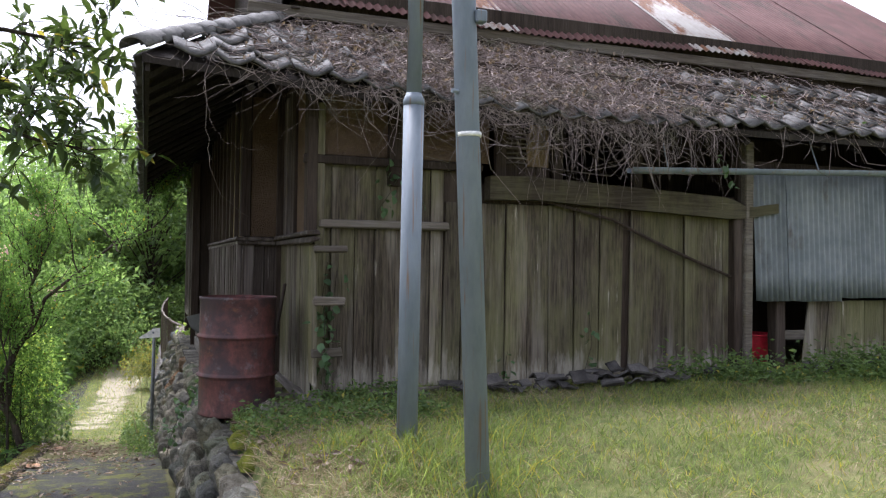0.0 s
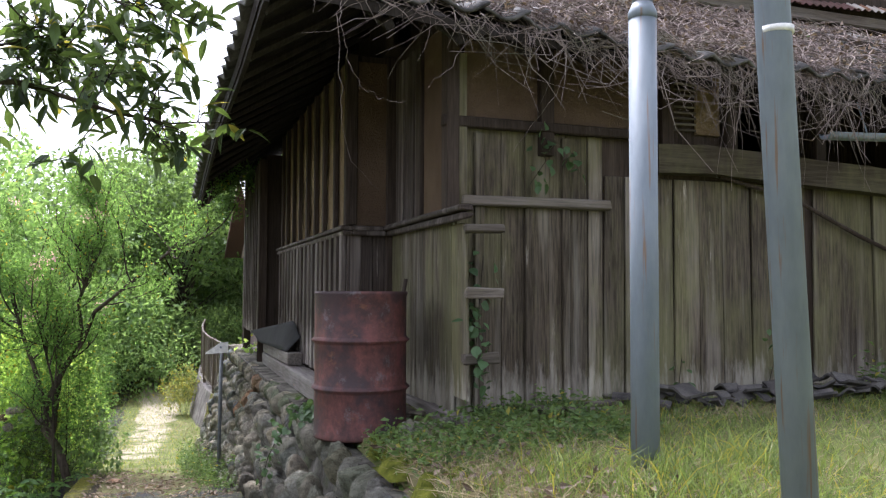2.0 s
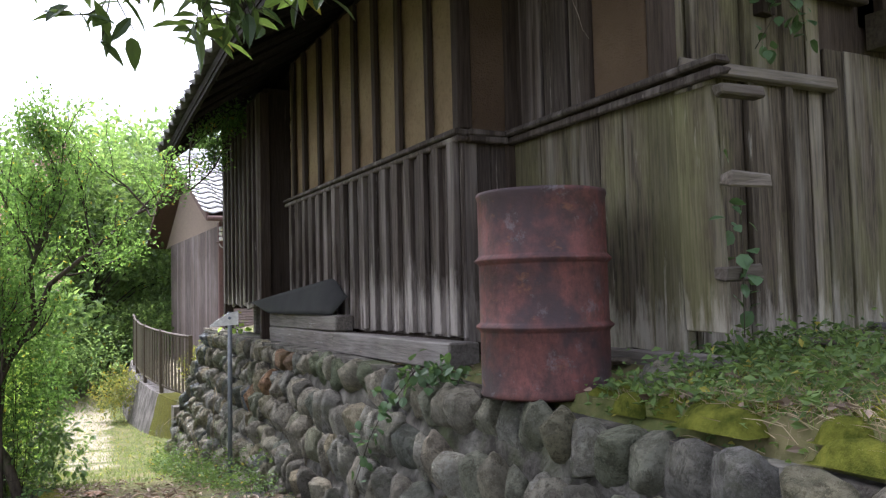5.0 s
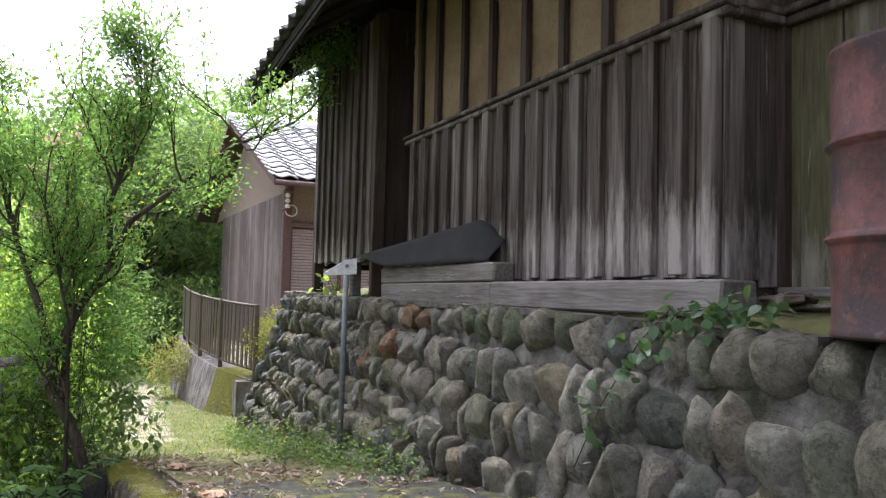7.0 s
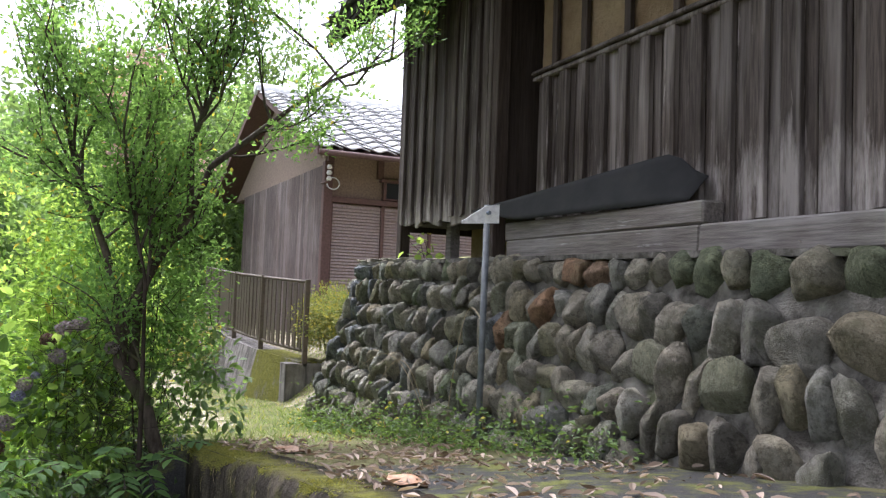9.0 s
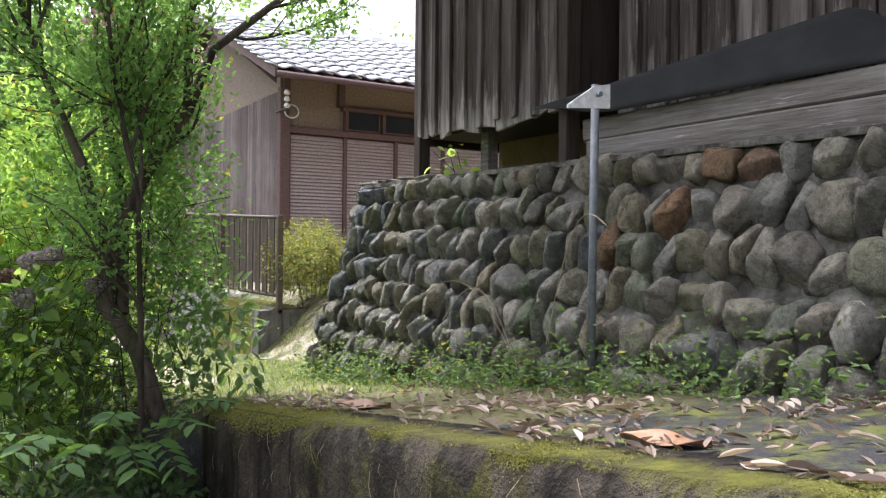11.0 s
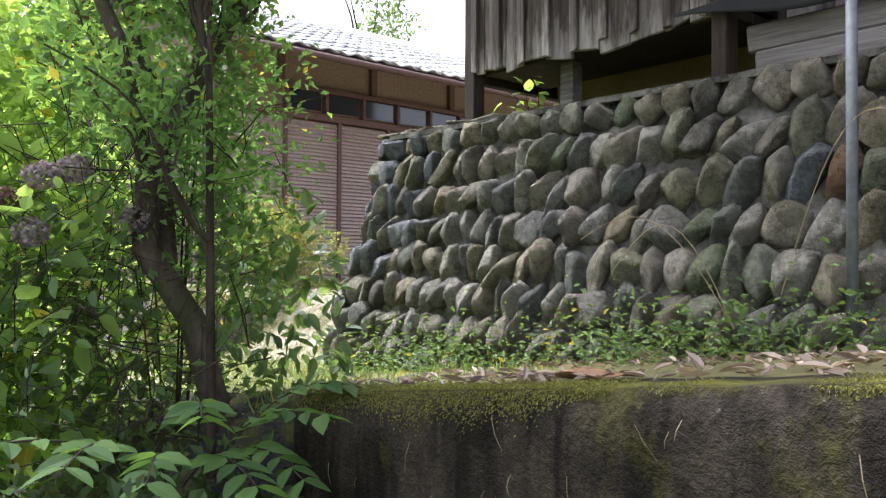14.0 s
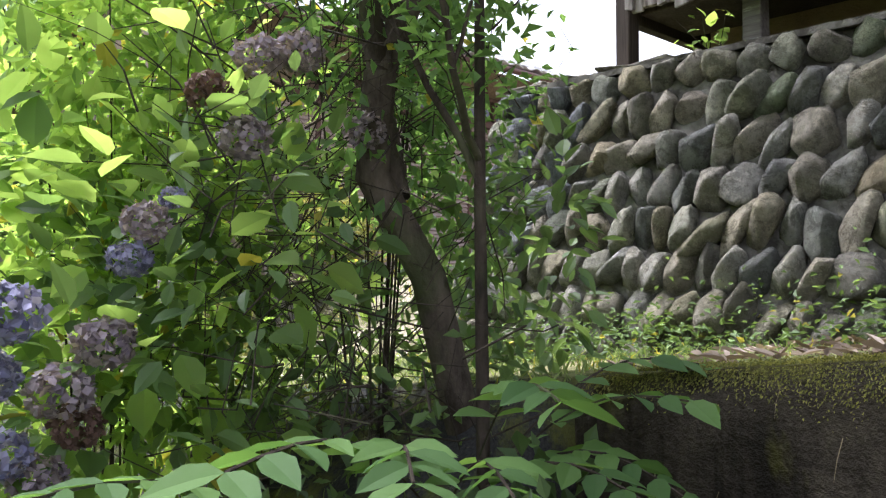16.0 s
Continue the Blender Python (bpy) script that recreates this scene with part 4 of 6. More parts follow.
part("roof_boards", Geo().slab(lambda u, v: ((EX + (RX - EX) * v) * (1 - u) + 9 * u, EY + (RY - EY) * v, (1 - v) * eave_front(EX * (1 - u) + 9 * u) + v * 3.78), 30, 6, (0, 0.01, -0.05)), WOOD_EAVE_SHADE, roof)
part("roof_boards", Geo().slab(lambda u, v: (EX + (RX - EX) * v, (13.95) * (1 - u) + (EY + (RY - EY) * v) * u, (1 - v) * eave_west(13.95 * (1 - u) + EY * u) + v * (3.78 - 0.3 * (1 - u))), 24, 6, (0.01, 0, -0.06)), WOOD_EAVE_SHADE, roof)
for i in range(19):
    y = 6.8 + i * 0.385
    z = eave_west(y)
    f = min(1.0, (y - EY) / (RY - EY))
    part("rafter", Geo().tube([(EX + 0.04, y, z - 0.09), (EX + (RX - EX) * f, y, z - 0.09 + f * (3.71 - 0.02 * max(0, y - 9) - z))], 0.032, 6), WOOD_EAVE_SHADE, roof)
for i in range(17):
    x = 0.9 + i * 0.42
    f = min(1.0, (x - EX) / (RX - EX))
    part("rafter", Geo().tube([(x, EY + 0.05, eave_front(x) - 0.09), (x, EY + (RY - EY) * f, eave_front(x) - 0.09 + f * (3.71 - eave_front(x)))], 0.03, 6), WOOD_EAVE_SHADE, roof)
part("fascia", Geo().slab(lambda u, v: (EX + 0.02, 6.66 + 7.3 * u, eave_west(6.66 + 7.3 * u) - 0.1 + 0.1 * v), 20, 1, (0.03, 0, 0)), WOOD_EAVE_SHADE, roof)


def tile_geo():
    """One pantile, 0.26 across, with its wave and its turned-down lip."""
    def fn(u, v):
        a = u * 0.27
        wave = 0.028 * math.cos(u * 2 * math.pi * 0.85 + 0.3)
        return (a, v * 0.3, wave + 0.012 * (1 - v))
    return Geo().slab(fn, 8, 2, (0, 0.004, -0.018))


TILE_MESH = tile_geo().mesh("roof_tile", True)
TILE_MESH.materials.append(TILE)
random.seed(8)
slope_f = math.atan2(0.78, RY - EY)
for col in range(30):
    x = 0.16 + col * 0.25
    for row in range(5):
        if 1.9 < x < 3.6 and row > 0:
            continue
        lim = EX + (RX - EX) * (row * 0.25 / (RY - EY))
        if x < lim + 0.02:
            continue
        f = row * 0.255 / math.hypot(RY - EY, 0.75)
        ob = part("roof_tile", TILE_MESH, TILE, roof)
        ob.location = (x + random.uniform(-0.02, 0.02), EY - 0.05 + (RY - EY) * f, (1 - f) * eave_front(x) + f * 3.78 + 0.045)
        ob.rotation_euler = (slope_f - 0.06 + random.uniform(-0.06, 0.06), random.uniform(-0.05, 0.05), random.uniform(-0.07, 0.07))
slope_w = math.atan2(0.72, RX - EX)
for i in range(29):
    y = 13.9 - i * 0.25
    for row in range(3 if y > 7.6 else 4):
        f = row * 0.25 / math.hypot(RX - EX, 0.7)
        if y - 0.3 < EY + (RY - EY) * f:
            continue
        ob = part("roof_tile", TILE_MESH, TILE, roof)
        ob.location = (EX - 0.06 + (RX - EX) * f, y + random.uniform(-0.02, 0.02), (1 - f) * eave_west(y) + f * 3.75 + 0.045)
        ob.rotation_euler = (slope_w - 0.06 + random.uniform(-0.05, 0.05), random.uniform(-0.05, 0.05), radians(-90) + random.uniform(-0.06, 0.06))
for i in range(9):
    f = i / 8
    ob = part("ridge_tile", Geo().slab(lambda u, v: (0.1 * math.cos(math.pi * u), 0.25 * v, 0.07 * math.sin(math.pi * u)), 8, 1, (0, 0.003, -0.015)), TILE, roof, smooth=True)
    ob.location = (0.14 + (RX - 0.2) * f * 0.9, 6.6 + (RY - EY) * f * 0.9, 3.17 + 0.62 * f * 0.95)
    ob.rotation_euler = (radians(26), 0, radians(-41) + random.uniform(-0.1, 0.1))

upper = thing("roof_tin", "rust red corrugated tin roof with bare rusting sheets", "roof", kind="structure")
TY, TZ, TSLOPE, TLEN = 7.78, 3.97, radians(36), 4.2
edges = [1.05, 1.8, 2.55, 3.05, 3.4, 4.1, 4.75, 5.4, 6.12, 6.85, 7.55, 8.3, 9.1, 10.0]
for i, (a, b) in enumerate(zip(edges[:-1], edges[1:])):
    bare = i in (3, 7)
    n = int((b - a + 0.05) / 0.076 * 8)
    lift = 0.008 * (i % 2)
    geo = Geo().slab(lambda u, v: (a + (b - a + 0.05) * u, TY + TLEN * v * math.cos(TSLOPE), TZ + lift + 0.025 * math.sin(1.3 * (a + (b - a) * u)) + 0.011 * math.sin(2 * math.pi * u * (b - a + 0.05) / 0.076) + TLEN * v * math.sin(TSLOPE)), n, 3, (0, 0, -0.004))
    part("tin_sheet", geo, TIN_BARE if bare else TIN_RED, upper, "bare tin sheet streaked with rust" if bare else "", smooth=True)
part("fascia", Geo().box((1.0, TY + 0.03, TZ - 0.11), (10, TY + 0.09, TZ - 0.02), 0.01, 0.01), WOOD_GREY_X, upper)
part("upper_wall", Geo().box((1.3, RY, 3.3), (10, RY + 0.1, TZ + 0.2)).box((1.3, RY, 3.3), (1.4, 13.5, TZ + 0.1)), WOOD_DARK, upper)
part("back_slope", Geo().slab(lambda u, v: (1.0 + 9 * u, TY + TLEN * math.cos(TSLOPE) * (2 - v), TZ + TLEN * v * math.sin(TSLOPE)), 2, 2, (0, 0, -0.01)), TIN_RED, upper)
part("gable", Geo().add([(1.35, TY, TZ - 0.05), (1.35, TY + 2 * TLEN * math.cos(TSLOPE), TZ - 0.05), (1.35, TY + TLEN * math.cos(TSLOPE), TZ + TLEN * math.sin(TSLOPE) - 0.05), (1.42, TY, TZ - 0.05), (1.42, TY + 2 * TLEN * math.cos(TSLOPE), TZ - 0.05), (1.42, TY + TLEN * math.cos(TSLOPE), TZ + TLEN * math.sin(TSLOPE) - 0.05)], [(0, 2, 1), (3, 4, 5), (0, 1, 4, 3), (1, 2, 5, 4), (2, 0, 3, 5)]), WOOD_DARK, upper)
shell = thing("wall_east", "dark rear walls of the barn", "wall", kind="structure")
part("wall_core", Geo().box((8.5, FY, 0.6), (8.6, 13.5, 4.2)).box((3.5, 13.5, 0.6), (8.6, 13.6, 4.2)), WOOD_DARK, shell)
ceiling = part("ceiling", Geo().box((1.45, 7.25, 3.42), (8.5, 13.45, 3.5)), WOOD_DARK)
tagged(ceiling, "dark plank ceiling of the barn", "ceiling", kind="structure")


# ---- things on the lawn and by the barn ----
drum = thing("oil_drum", "rusted dark red steel oil drum beside the barn", "drum", at=(0.915, 7.34, 0.66))
R, H = 0.28, 0.875
prof = [(0.0, 0.02), (R - 0.02, 0.02), (R, 0.0), (R + 0.006, 0.012), (R, 0.028), (R, 0.272), (R + 0.004, 0.28), (R + 0.019, 0.293), (R + 0.019, 0.3), (R + 0.004, 0.313), (R, 0.32), (R, 0.558), (R + 0.004, 0.566), (R + 0.019, 0.579), (R + 0.019, 0.586), (R + 0.004, 0.599), (R, 0.606), (R, 0.845), (R + 0.007, 0.86), (R + 0.004, H), (R - 0.008, H), (R - 0.012, H - 0.02), (0.0, H - 0.022)]
N = 48
geo = Geo()
dv = []
for r, z in prof:
    for k in range(N):
        a = 2 * math.pi * k / N
        dent = 1 - 0.035 * max(0, 1 - abs(z - 0.52) / 0.06) * max(0, 1 - abs(a - 4.55) / 0.45) + 0.008 * noise.noise((3 * math.cos(a), 3 * math.sin(a), z * 5))
        dv.append((r * dent * math.cos(a), r * dent * math.sin(a), z))
geo.add(dv, [(i * N + k, i * N + (k + 1) % N, (i + 1) * N + (k + 1) % N, (i + 1) * N + k) for i in range(len(prof) - 1) for k in range(N)])
part("drum_body", geo, DRUM, drum, smooth=True)
for a, r in ((1.0, 0.035), (4.0, 0.02)):
    part("bung", Geo().tube([(0.2 * math.cos(a), 0.2 * math.sin(a), H - 0.022), (0.2 * math.cos(a), 0.2 * math.sin(a), H - 0.008)], r, 12), DRUM, drum)


def steel_pole(name, base, top, r0, r1, step, label):
    ob = thing(name, label, "pole", group="steel poles", at=base)
    b, t = Vector((0, 0, -0.1)), Vector(top) - Vector(base)
    mid = b.lerp(t, step)
    d = (t - b).normalized()
    part("lower_tube", Geo().tube([b, mid - d * 0.03], r0, 24), STEEL, ob, smooth=True)
    part("collar", Geo().tube([mid - d * 0.03, mid, mid + d * 0.04], [r0 * 1.03, r0 * 1.04, r1], 24), STEEL, ob, smooth=True)
    part("upper_tube", Geo().tube([mid + d * 0.04, t], r1, 24), STEEL, ob, smooth=True)
    return ob, d


pole, way = steel_pole("steel_pole", (1.625, 5.34, 0.8), (1.68, 5.4, 6.3), 0.058, 0.043, 0.36, "galvanised steel pole with a narrower upper tube")
pole, way = steel_pole("steel_pole", (1.765, 4.63, 0.66), (1.52, 4.66, 6.2), 0.058, 0.05, 0.9, "leaning galvanised steel pole with rust runs and a white band")
c = way * ((2.42 - 0.66) / way.z)
part("band", Geo().tube([c - way * 0.011, c + way * 0.011], 0.062, 24), WHITE, pole, "white painted band", smooth=True)
c = way * ((2.62 - 0.66) / way.z)
part("bolt", Geo().tube([c + Vector((-0.05, -0.02, 0)), c + Vector((-0.09, -0.03, 0.0))], 0.011, 6), STEEL, pole)
c = way * ((2.98 - 0.66) / way.z)
part("clamp", Geo().box((c.x + 0.03, c.y - 0.075, c.z - 0.03), (c.x + 0.085, c.y - 0.02, c.z + 0.03), 0.006), STEEL, pole)

sign = thing("sign_post", "thin grey post with a small pale pointed plate", "sign", at=(0.35, 11.15, -0.42))
part("post", Geo().tube([(0, 0, 0), (0.012, 0.0, 1.42)], 0.019, 12), POST_GREY, sign, smooth=True)
plate = Geo()
plate.add([(-0.15, 0.03, 1.33), (0.075, 0.0, 1.345), (0.075, 0.0, 1.455), (-0.01, 0.012, 1.44), (-0.15, 0.03, 1.345), (-0.15, 0.038, 1.33), (0.075, 0.008, 1.345), (0.075, 0.008, 1.455), (-0.01, 0.02, 1.44), (-0.15, 0.038, 1.345)],
          [(0, 1, 2, 3, 4), (9, 8, 7, 6, 5), (0, 5, 6, 1), (1, 6, 7, 2), (2, 7, 8, 3), (3, 8, 9, 4), (4, 9, 5, 0)])
ob = part("plate", plate, WHITE, sign, "faded white plate")
ob.location = (0.0, -0.03, -0.03)
part("bolt", Geo().tube([(0.0, -0.05, 1.37), (0.0, -0.03, 1.37)], 0.012, 8), STEEL, sign)

beam = part("timber_beam", Geo().box((0.86, 9.94, 0.85), (1.0, 11.8, 0.968), 0.01, 0.005), WOOD_GREY_Y)
tagged(beam, "weathered grey squared timber lying on the sill", "timber")
part("knot", Geo().tube([(0.858, 10.5, 0.9), (0.866, 10.5, 0.9)], [0.018, 0.012], 10), WOOD_DARK, beam)

geo = Geo().slab(lambda u, v: (0.76 + 0.1 * u + 0.13 * v * u, 12.1 - 2.05 * u, (1 - v) * (1.06 - 0.09 * smooth(0, 0.3, u)) + v * (1.072 + 0.2 * min(u, 0.86) - 0.14 * smooth(0.88, 1.0, u))), 24, 6, (0.006, 0, 0))
tagged(part("metal_sheet", geo, SHEET_DARK, smooth=True), "bent dark metal sheet leaning on the barn wall", "sheet")

geo = Geo().slab(lambda u, v: (3.92 + 2.9 * u, FY - 0.42 + 0.05 * math.cos(math.pi * v), 2.585 + 0.12 * u + 0.045 * math.sin(math.pi * v + math.pi) + 0.02), 20, 6, (0, 0, -0.004))
gutter = part("gutter", geo, STEEL, smooth=True)
tagged(gutter, "bent pale metal gutter hanging under the tiles", "gutter")
part("bracket", Geo().tube([(4.3, FY - 0.42, 2.6), (4.3, FY - 0.3, 2.96)], 0.006, 5), STEEL, gutter)
part("bracket", Geo().tube([(5.9, FY - 0.42, 2.68), (5.9, FY - 0.3, 2.98)], 0.006, 5), STEEL, gutter)
bucket = thing("plastic_tub", "bright red plastic tub in the open bay", "tub", at=(5.83, 7.42, 0.9))
part("tub_body", Geo().slab(lambda u, v: ((0.15 + 0.04 * v) * math.cos(2 * math.pi * u), (0.15 + 0.04 * v) * math.sin(2 * math.pi * u), 0.26 * v), 28, 3, (0, 0, 0.012)), RED, bucket, smooth=True)
part("tub_rim", Geo().tube([(0.192 * math.cos(a * math.pi / 12), 0.192 * math.sin(a * math.pi / 12), 0.26) for a in range(25)], 0.012, 6), RED, bucket, smooth=True)

# broken tiles and scraps of timber along the foot of the front wall
random.seed(31)
for i in range(52):
    x = random.uniform(2.4, 4.7) if i < 36 else random.uniform(4.7, 7)
    y = random.uniform(6.4, 6.9)
    geo = Geo().slab(lambda u, v: (0.24 * (u - 0.5), 0.2 * (v - 0.5), 0.02 * math.cos(5 * u + i)), 5, 2, (0, 0, -0.016))
    ob = part("broken_tile", geo, TILE_DARK)
    ob.location = (x, y, lawn(x, y) + 0.04 + 0.09 * random.random() * (1 if 2.5 < x < 4.6 else 0.4))
    ob.rotation_euler = (random.uniform(-0.25, 0.25), random.uniform(-0.2, 0.2), random.uniform(0, 6))
    ob.scale = (random.uniform(0.4, 0.95), random.uniform(0.4, 0.9), 1.0)
    tagged(ob, "broken dark grey roof tile lying by the wall", "tile", "fallen tiles")
for i in range(16):
    x, y = (random.uniform(1.5, 5), random.uniform(6.6, 6.95)) if i > 5 else (random.uniform(1.0, 1.4), random.uniform(7.2, 8.1))
    l = random.uniform(0.2, 0.6)
    ob = part("wood_scrap", Geo().box((-l / 2, -0.035, 0), (l / 2, 0.035, 0.025), 0.005, 0.008), WOOD_GREY_X)
    ob.location = (x, y, lawn(x, y) + 0.015)
    ob.rotation_euler = (random.uniform(-0.2, 0.2), random.uniform(-0.1, 0.1), random.uniform(-0.5, 0.5) + (1.4 if i < 6 else 0))
    tagged(ob, "weathered scrap of timber on the ground", "timber", "timber scraps")
ob = part("leaning_stick", Geo().tube([(1.2, 7.82, 0.76), (1.27, 7.8, 1.2), (1.335, 7.78, 1.62)], 0.014, 7), WOOD_DARK)
tagged(ob, "thin dark stick leaning on the plank wall", "stick")
for i in range(7):
    ob = new("loose_stone", STONES[STONE.name][i])
    ob.location = (random.uniform(1.0, 1.35), random.uniform(6.75, 7.0), 0.76)
    ob.scale = [random.uniform(0.08, 0.16) for _ in range(3)]
    tagged(ob, "small grey stone at the foot of the wall", "stone", "loose stones")

# ---- dead vines over the roof ----
rng = np.random.default_rng(4)
vines = Geo()


def roof_z(x, y):
    f = (y - EY) / (RY - EY)
    return (1 - f) * eave_front(x) + f * 3.78


def tangle(x):
    return lerp(((0.2, 0.02), (1.0, 0.1), (1.7, 0.5), (2.3, 0.95), (3.9, 1.0), (4.5, 0.45), (5.0, 0.14), (7.5, 0.07)), x)


count = 0
while count < 3000:
    x, f = rng.uniform(0.3, 7.2), rng.uniform(-0.05, 0.95)
    if rng.random() > tangle(x) * (1.1 - 0.5 * f):
        continue
    count += 1
    y = EY + (RY - EY) * f
    pts, a, l = [], rng.uniform(0, 6.3), rng.uniform(0.2, 0.75)
    bend, rise = rng.normal() * 2.0, rng.uniform(0.0, 0.16)
    n = 6
    for i in range(n):
        s = i / (n - 1)
        px, py = x + l * s * math.cos(a + bend * s), y + l * s * math.sin(a + bend * s) * 0.7
        pz = roof_z(px, max(py, EY)) + 0.05 + 0.02 * rng.random() + rise * math.sin(math.pi * s) * rng.uniform(0.5, 1)
        if py < EY:
            pz -= (EY - py) * rng.uniform(0.9, 1.6)
            py = EY - (EY - py) * 0.35
        pts.append((px, py, pz))
    r = rng.uniform(0.0016, 0.0048)
    vines.tube(pts, [r, r, r * 0.9, r * 0.8, r * 0.6, r * 0.4], 3, cap=False)
for i in range(210):
    x = (rng.uniform(2.9, 4.9) if rng.random() < 0.62 else rng.uniform(0.9, 3.0)) if i > 12 else rng.uniform(0.4, 1.3)
    l = rng.uniform(0.1, 0.45) * (1.6 if rng.random() < 0.2 else 1) * (1.2 if x > 2.9 else 0.6)
    y0, z0 = EY - rng.uniform(-0.05, 0.1), eave_front(x) + rng.uniform(0, 0.06)
    sw, sy, pts = rng.normal() * 0.15, rng.normal() * 0.05, []
    for k in range(7):
        s = k / 6
        pts.append((x + sw * s * s + 0.05 * math.sin(4 * s + i) * s + 0.006 * rng.normal(), y0 - 0.06 * math.sin(math.pi * s * 0.6) + sy * s, z0 + 0.03 * math.sin(3 * s) - l * s ** 1.2))
    r = rng.uniform(0.0009, 0.0024)
    vines.tube(pts, [r] * 5 + [r * 0.7, r * 0.4], 3, cap=False)
for x0, pts in ((0.6, [(0.75, 6.6, 3.3), (0.62, 6.5, 3.1), (0.6, 6.45, 2.8), (0.7, 6.5, 2.6), (0.92, 6.6, 2.55), (1.0, 6.65, 2.6)]), (0.5, [(0.6, 6.6, 3.0), (0.62, 6.6, 2.6), (0.7, 6.8, 2.3), (0.95, 7.0, 2.1)]), (1.4, [(1.4, 6.55, 3.0), (1.2, 6.5, 2.75), (1.05, 6.55, 2.6)]), (2.1, [(2.0, 6.5, 2.95), (1.8, 6.55, 2.6), (1.62, 6.7, 2.3)]), (2.3, [(2.4, 6.5, 2.95), (2.35, 6.5, 2.6), (2.55, 6.6, 2.3)])):
    P, soft_line = [np.array(p) for p in pts], []
    for i in range(len(P) - 1):
        a, b, c, d = P[max(i - 1, 0)], P[i], P[i + 1], P[min(i + 2, len(P) - 1)]
        for s in np.linspace(0, 1, 7)[:-1]:
            q = 0.5 * (2 * b + (c - a) * s + (2 * a - 5 * b + 4 * c - d) * s * s + (3 * b - a - 3 * c + d) * s ** 3)
            soft_line.append(tuple(q + rng.normal(size=3) * 0.007))
    vines.tube(soft_line, list(np.linspace(0.0021, 0.0009, len(soft_line))), 4, cap=False)
vine = part("dead_vines", vines, TWIG_DEAD)
tagged(vine, "dense tangle of dead grey brown vines over the eaves", "vines", kind="stuff")
scraps = Geo()
at = [(x, EY + (RY - EY) * f, roof_z(x, EY + (RY - EY) * f) + 0.1 + 0.05 * rng.random()) for x, f in zip(rng.uniform(0.8, 7.2, 2600), rng.uniform(0, 0.9, 2600)) if rng.random() < tangle(x) + 0.08]
leaves(scraps, at, rng.normal(size=(len(at), 3)), rng.uniform(0.025, 0.06, len(at)), 0.6, 0.3, 0.2, rng=rng)
tagged(part("dry_leaves_roof", scraps, LITTER), "dry leaves caught in the dead vines", "leaves", kind="stuff")


def vine_plant(label, spots, size, rng, count, green=LEAF_VINE):
    g, sticks = Geo(), []
    at, way = [], []
    for pts in spots:
        sticks.append(Geo().tube(pts, 0.0025, 4, cap=False))
        pts = np.array(pts, float)
        for j in range(count):
            f = rng.uniform(0, len(pts) - 1.001)
            i = int(f)
            at.append(pts[i] + (pts[i + 1] - pts[i]) * (f - i) + rng.normal(size=3) * 0.04)
            way.append(rng.normal(size=3) + np.array([-0.3, -0.6, -0.6]))
    leaves(g, at, way, rng.uniform(size * 0.6, size * 1.3, len(at)), 0.85, 0.2, 0.25, True, rng)
    top = thing("climbing_vine", label, "vine")
    for s in sticks:
        part("stem", s, BARK_DARK, top)
    part("foliage", g, green, top)
    return top


vine_plant("green climbing vine on the plank wall", [[(1.52, 7.02, 0.85), (1.55, 7.0, 1.3), (1.6, 7.03, 1.75)], [(1.6, 7.03, 1.2), (1.48, 7.0, 1.5), (1.52, 7.0, 1.8)], [(1.45, 6.72, 0.9), (1.44, 6.7, 1.5)]], 0.06, rng, 22)
vine_plant("green vine sprig under the lintel", [[(1.95, 7.0, 2.55), (2.0, 6.98, 2.35), (1.9, 7.0, 2.2)], [(2.05, 7.0, 2.5), (2.2, 6.98, 2.4), (2.25, 7.0, 2.28)]], 0.06, rng, 16)
vine_plant("thin vine growing up the mossy planks", [[(3.72, 7.02, 0.9), (3.78, 7.0, 1.15), (3.75, 7.0, 1.4)], [(2.98, 7.02, 0.85), (3.0, 7.0, 1.1)]], 0.05, rng, 14)
vine_plant("green vine on the broken tiles", [[(3.75, 7.35, 3.4), (4.1, 7.3, 3.42), (4.4, 7.2, 3.36)], [(3.9, 7.5, 3.5), (4.2, 7.45, 3.5)]], 0.08, rng, 34)
vine_plant("sparse green vine among the tiles", [[(5.4, 7.2, 3.4), (5.9, 7.1, 3.35)], [(6.3, 6.9, 3.2), (6.6, 6.8, 3.15)], [(4.75, 6.62, 2.75), (4.9, 6.6, 2.5)]], 0.06, rng, 12)
vine_plant("ivy hanging down the stone wall", [[(0.72, 8.25, 0.74), (0.6, 8.3, 0.6), (0.5, 8.4, 0.35), (0.45, 8.5, 0.1)], [(0.72, 8.0, 0.74), (0.66, 8.15, 0.72), (0.56, 8.3, 0.5)], [(0.74, 7.7, 0.72), (0.72, 8.1, 0.74)]], 0.05, rng, 42)
vine_plant("pale green sprig on top of the stone wall", [[(0.86, 13.1, 0.76), (0.8, 13.1, 0.95)], [(0.86, 13.1, 0.78), (0.74, 13.2, 0.92)], [(0.88, 13.05, 0.78), (0.8, 12.98, 0.9)]], 0.06, rng, 8, LEAF_BRIGHT)

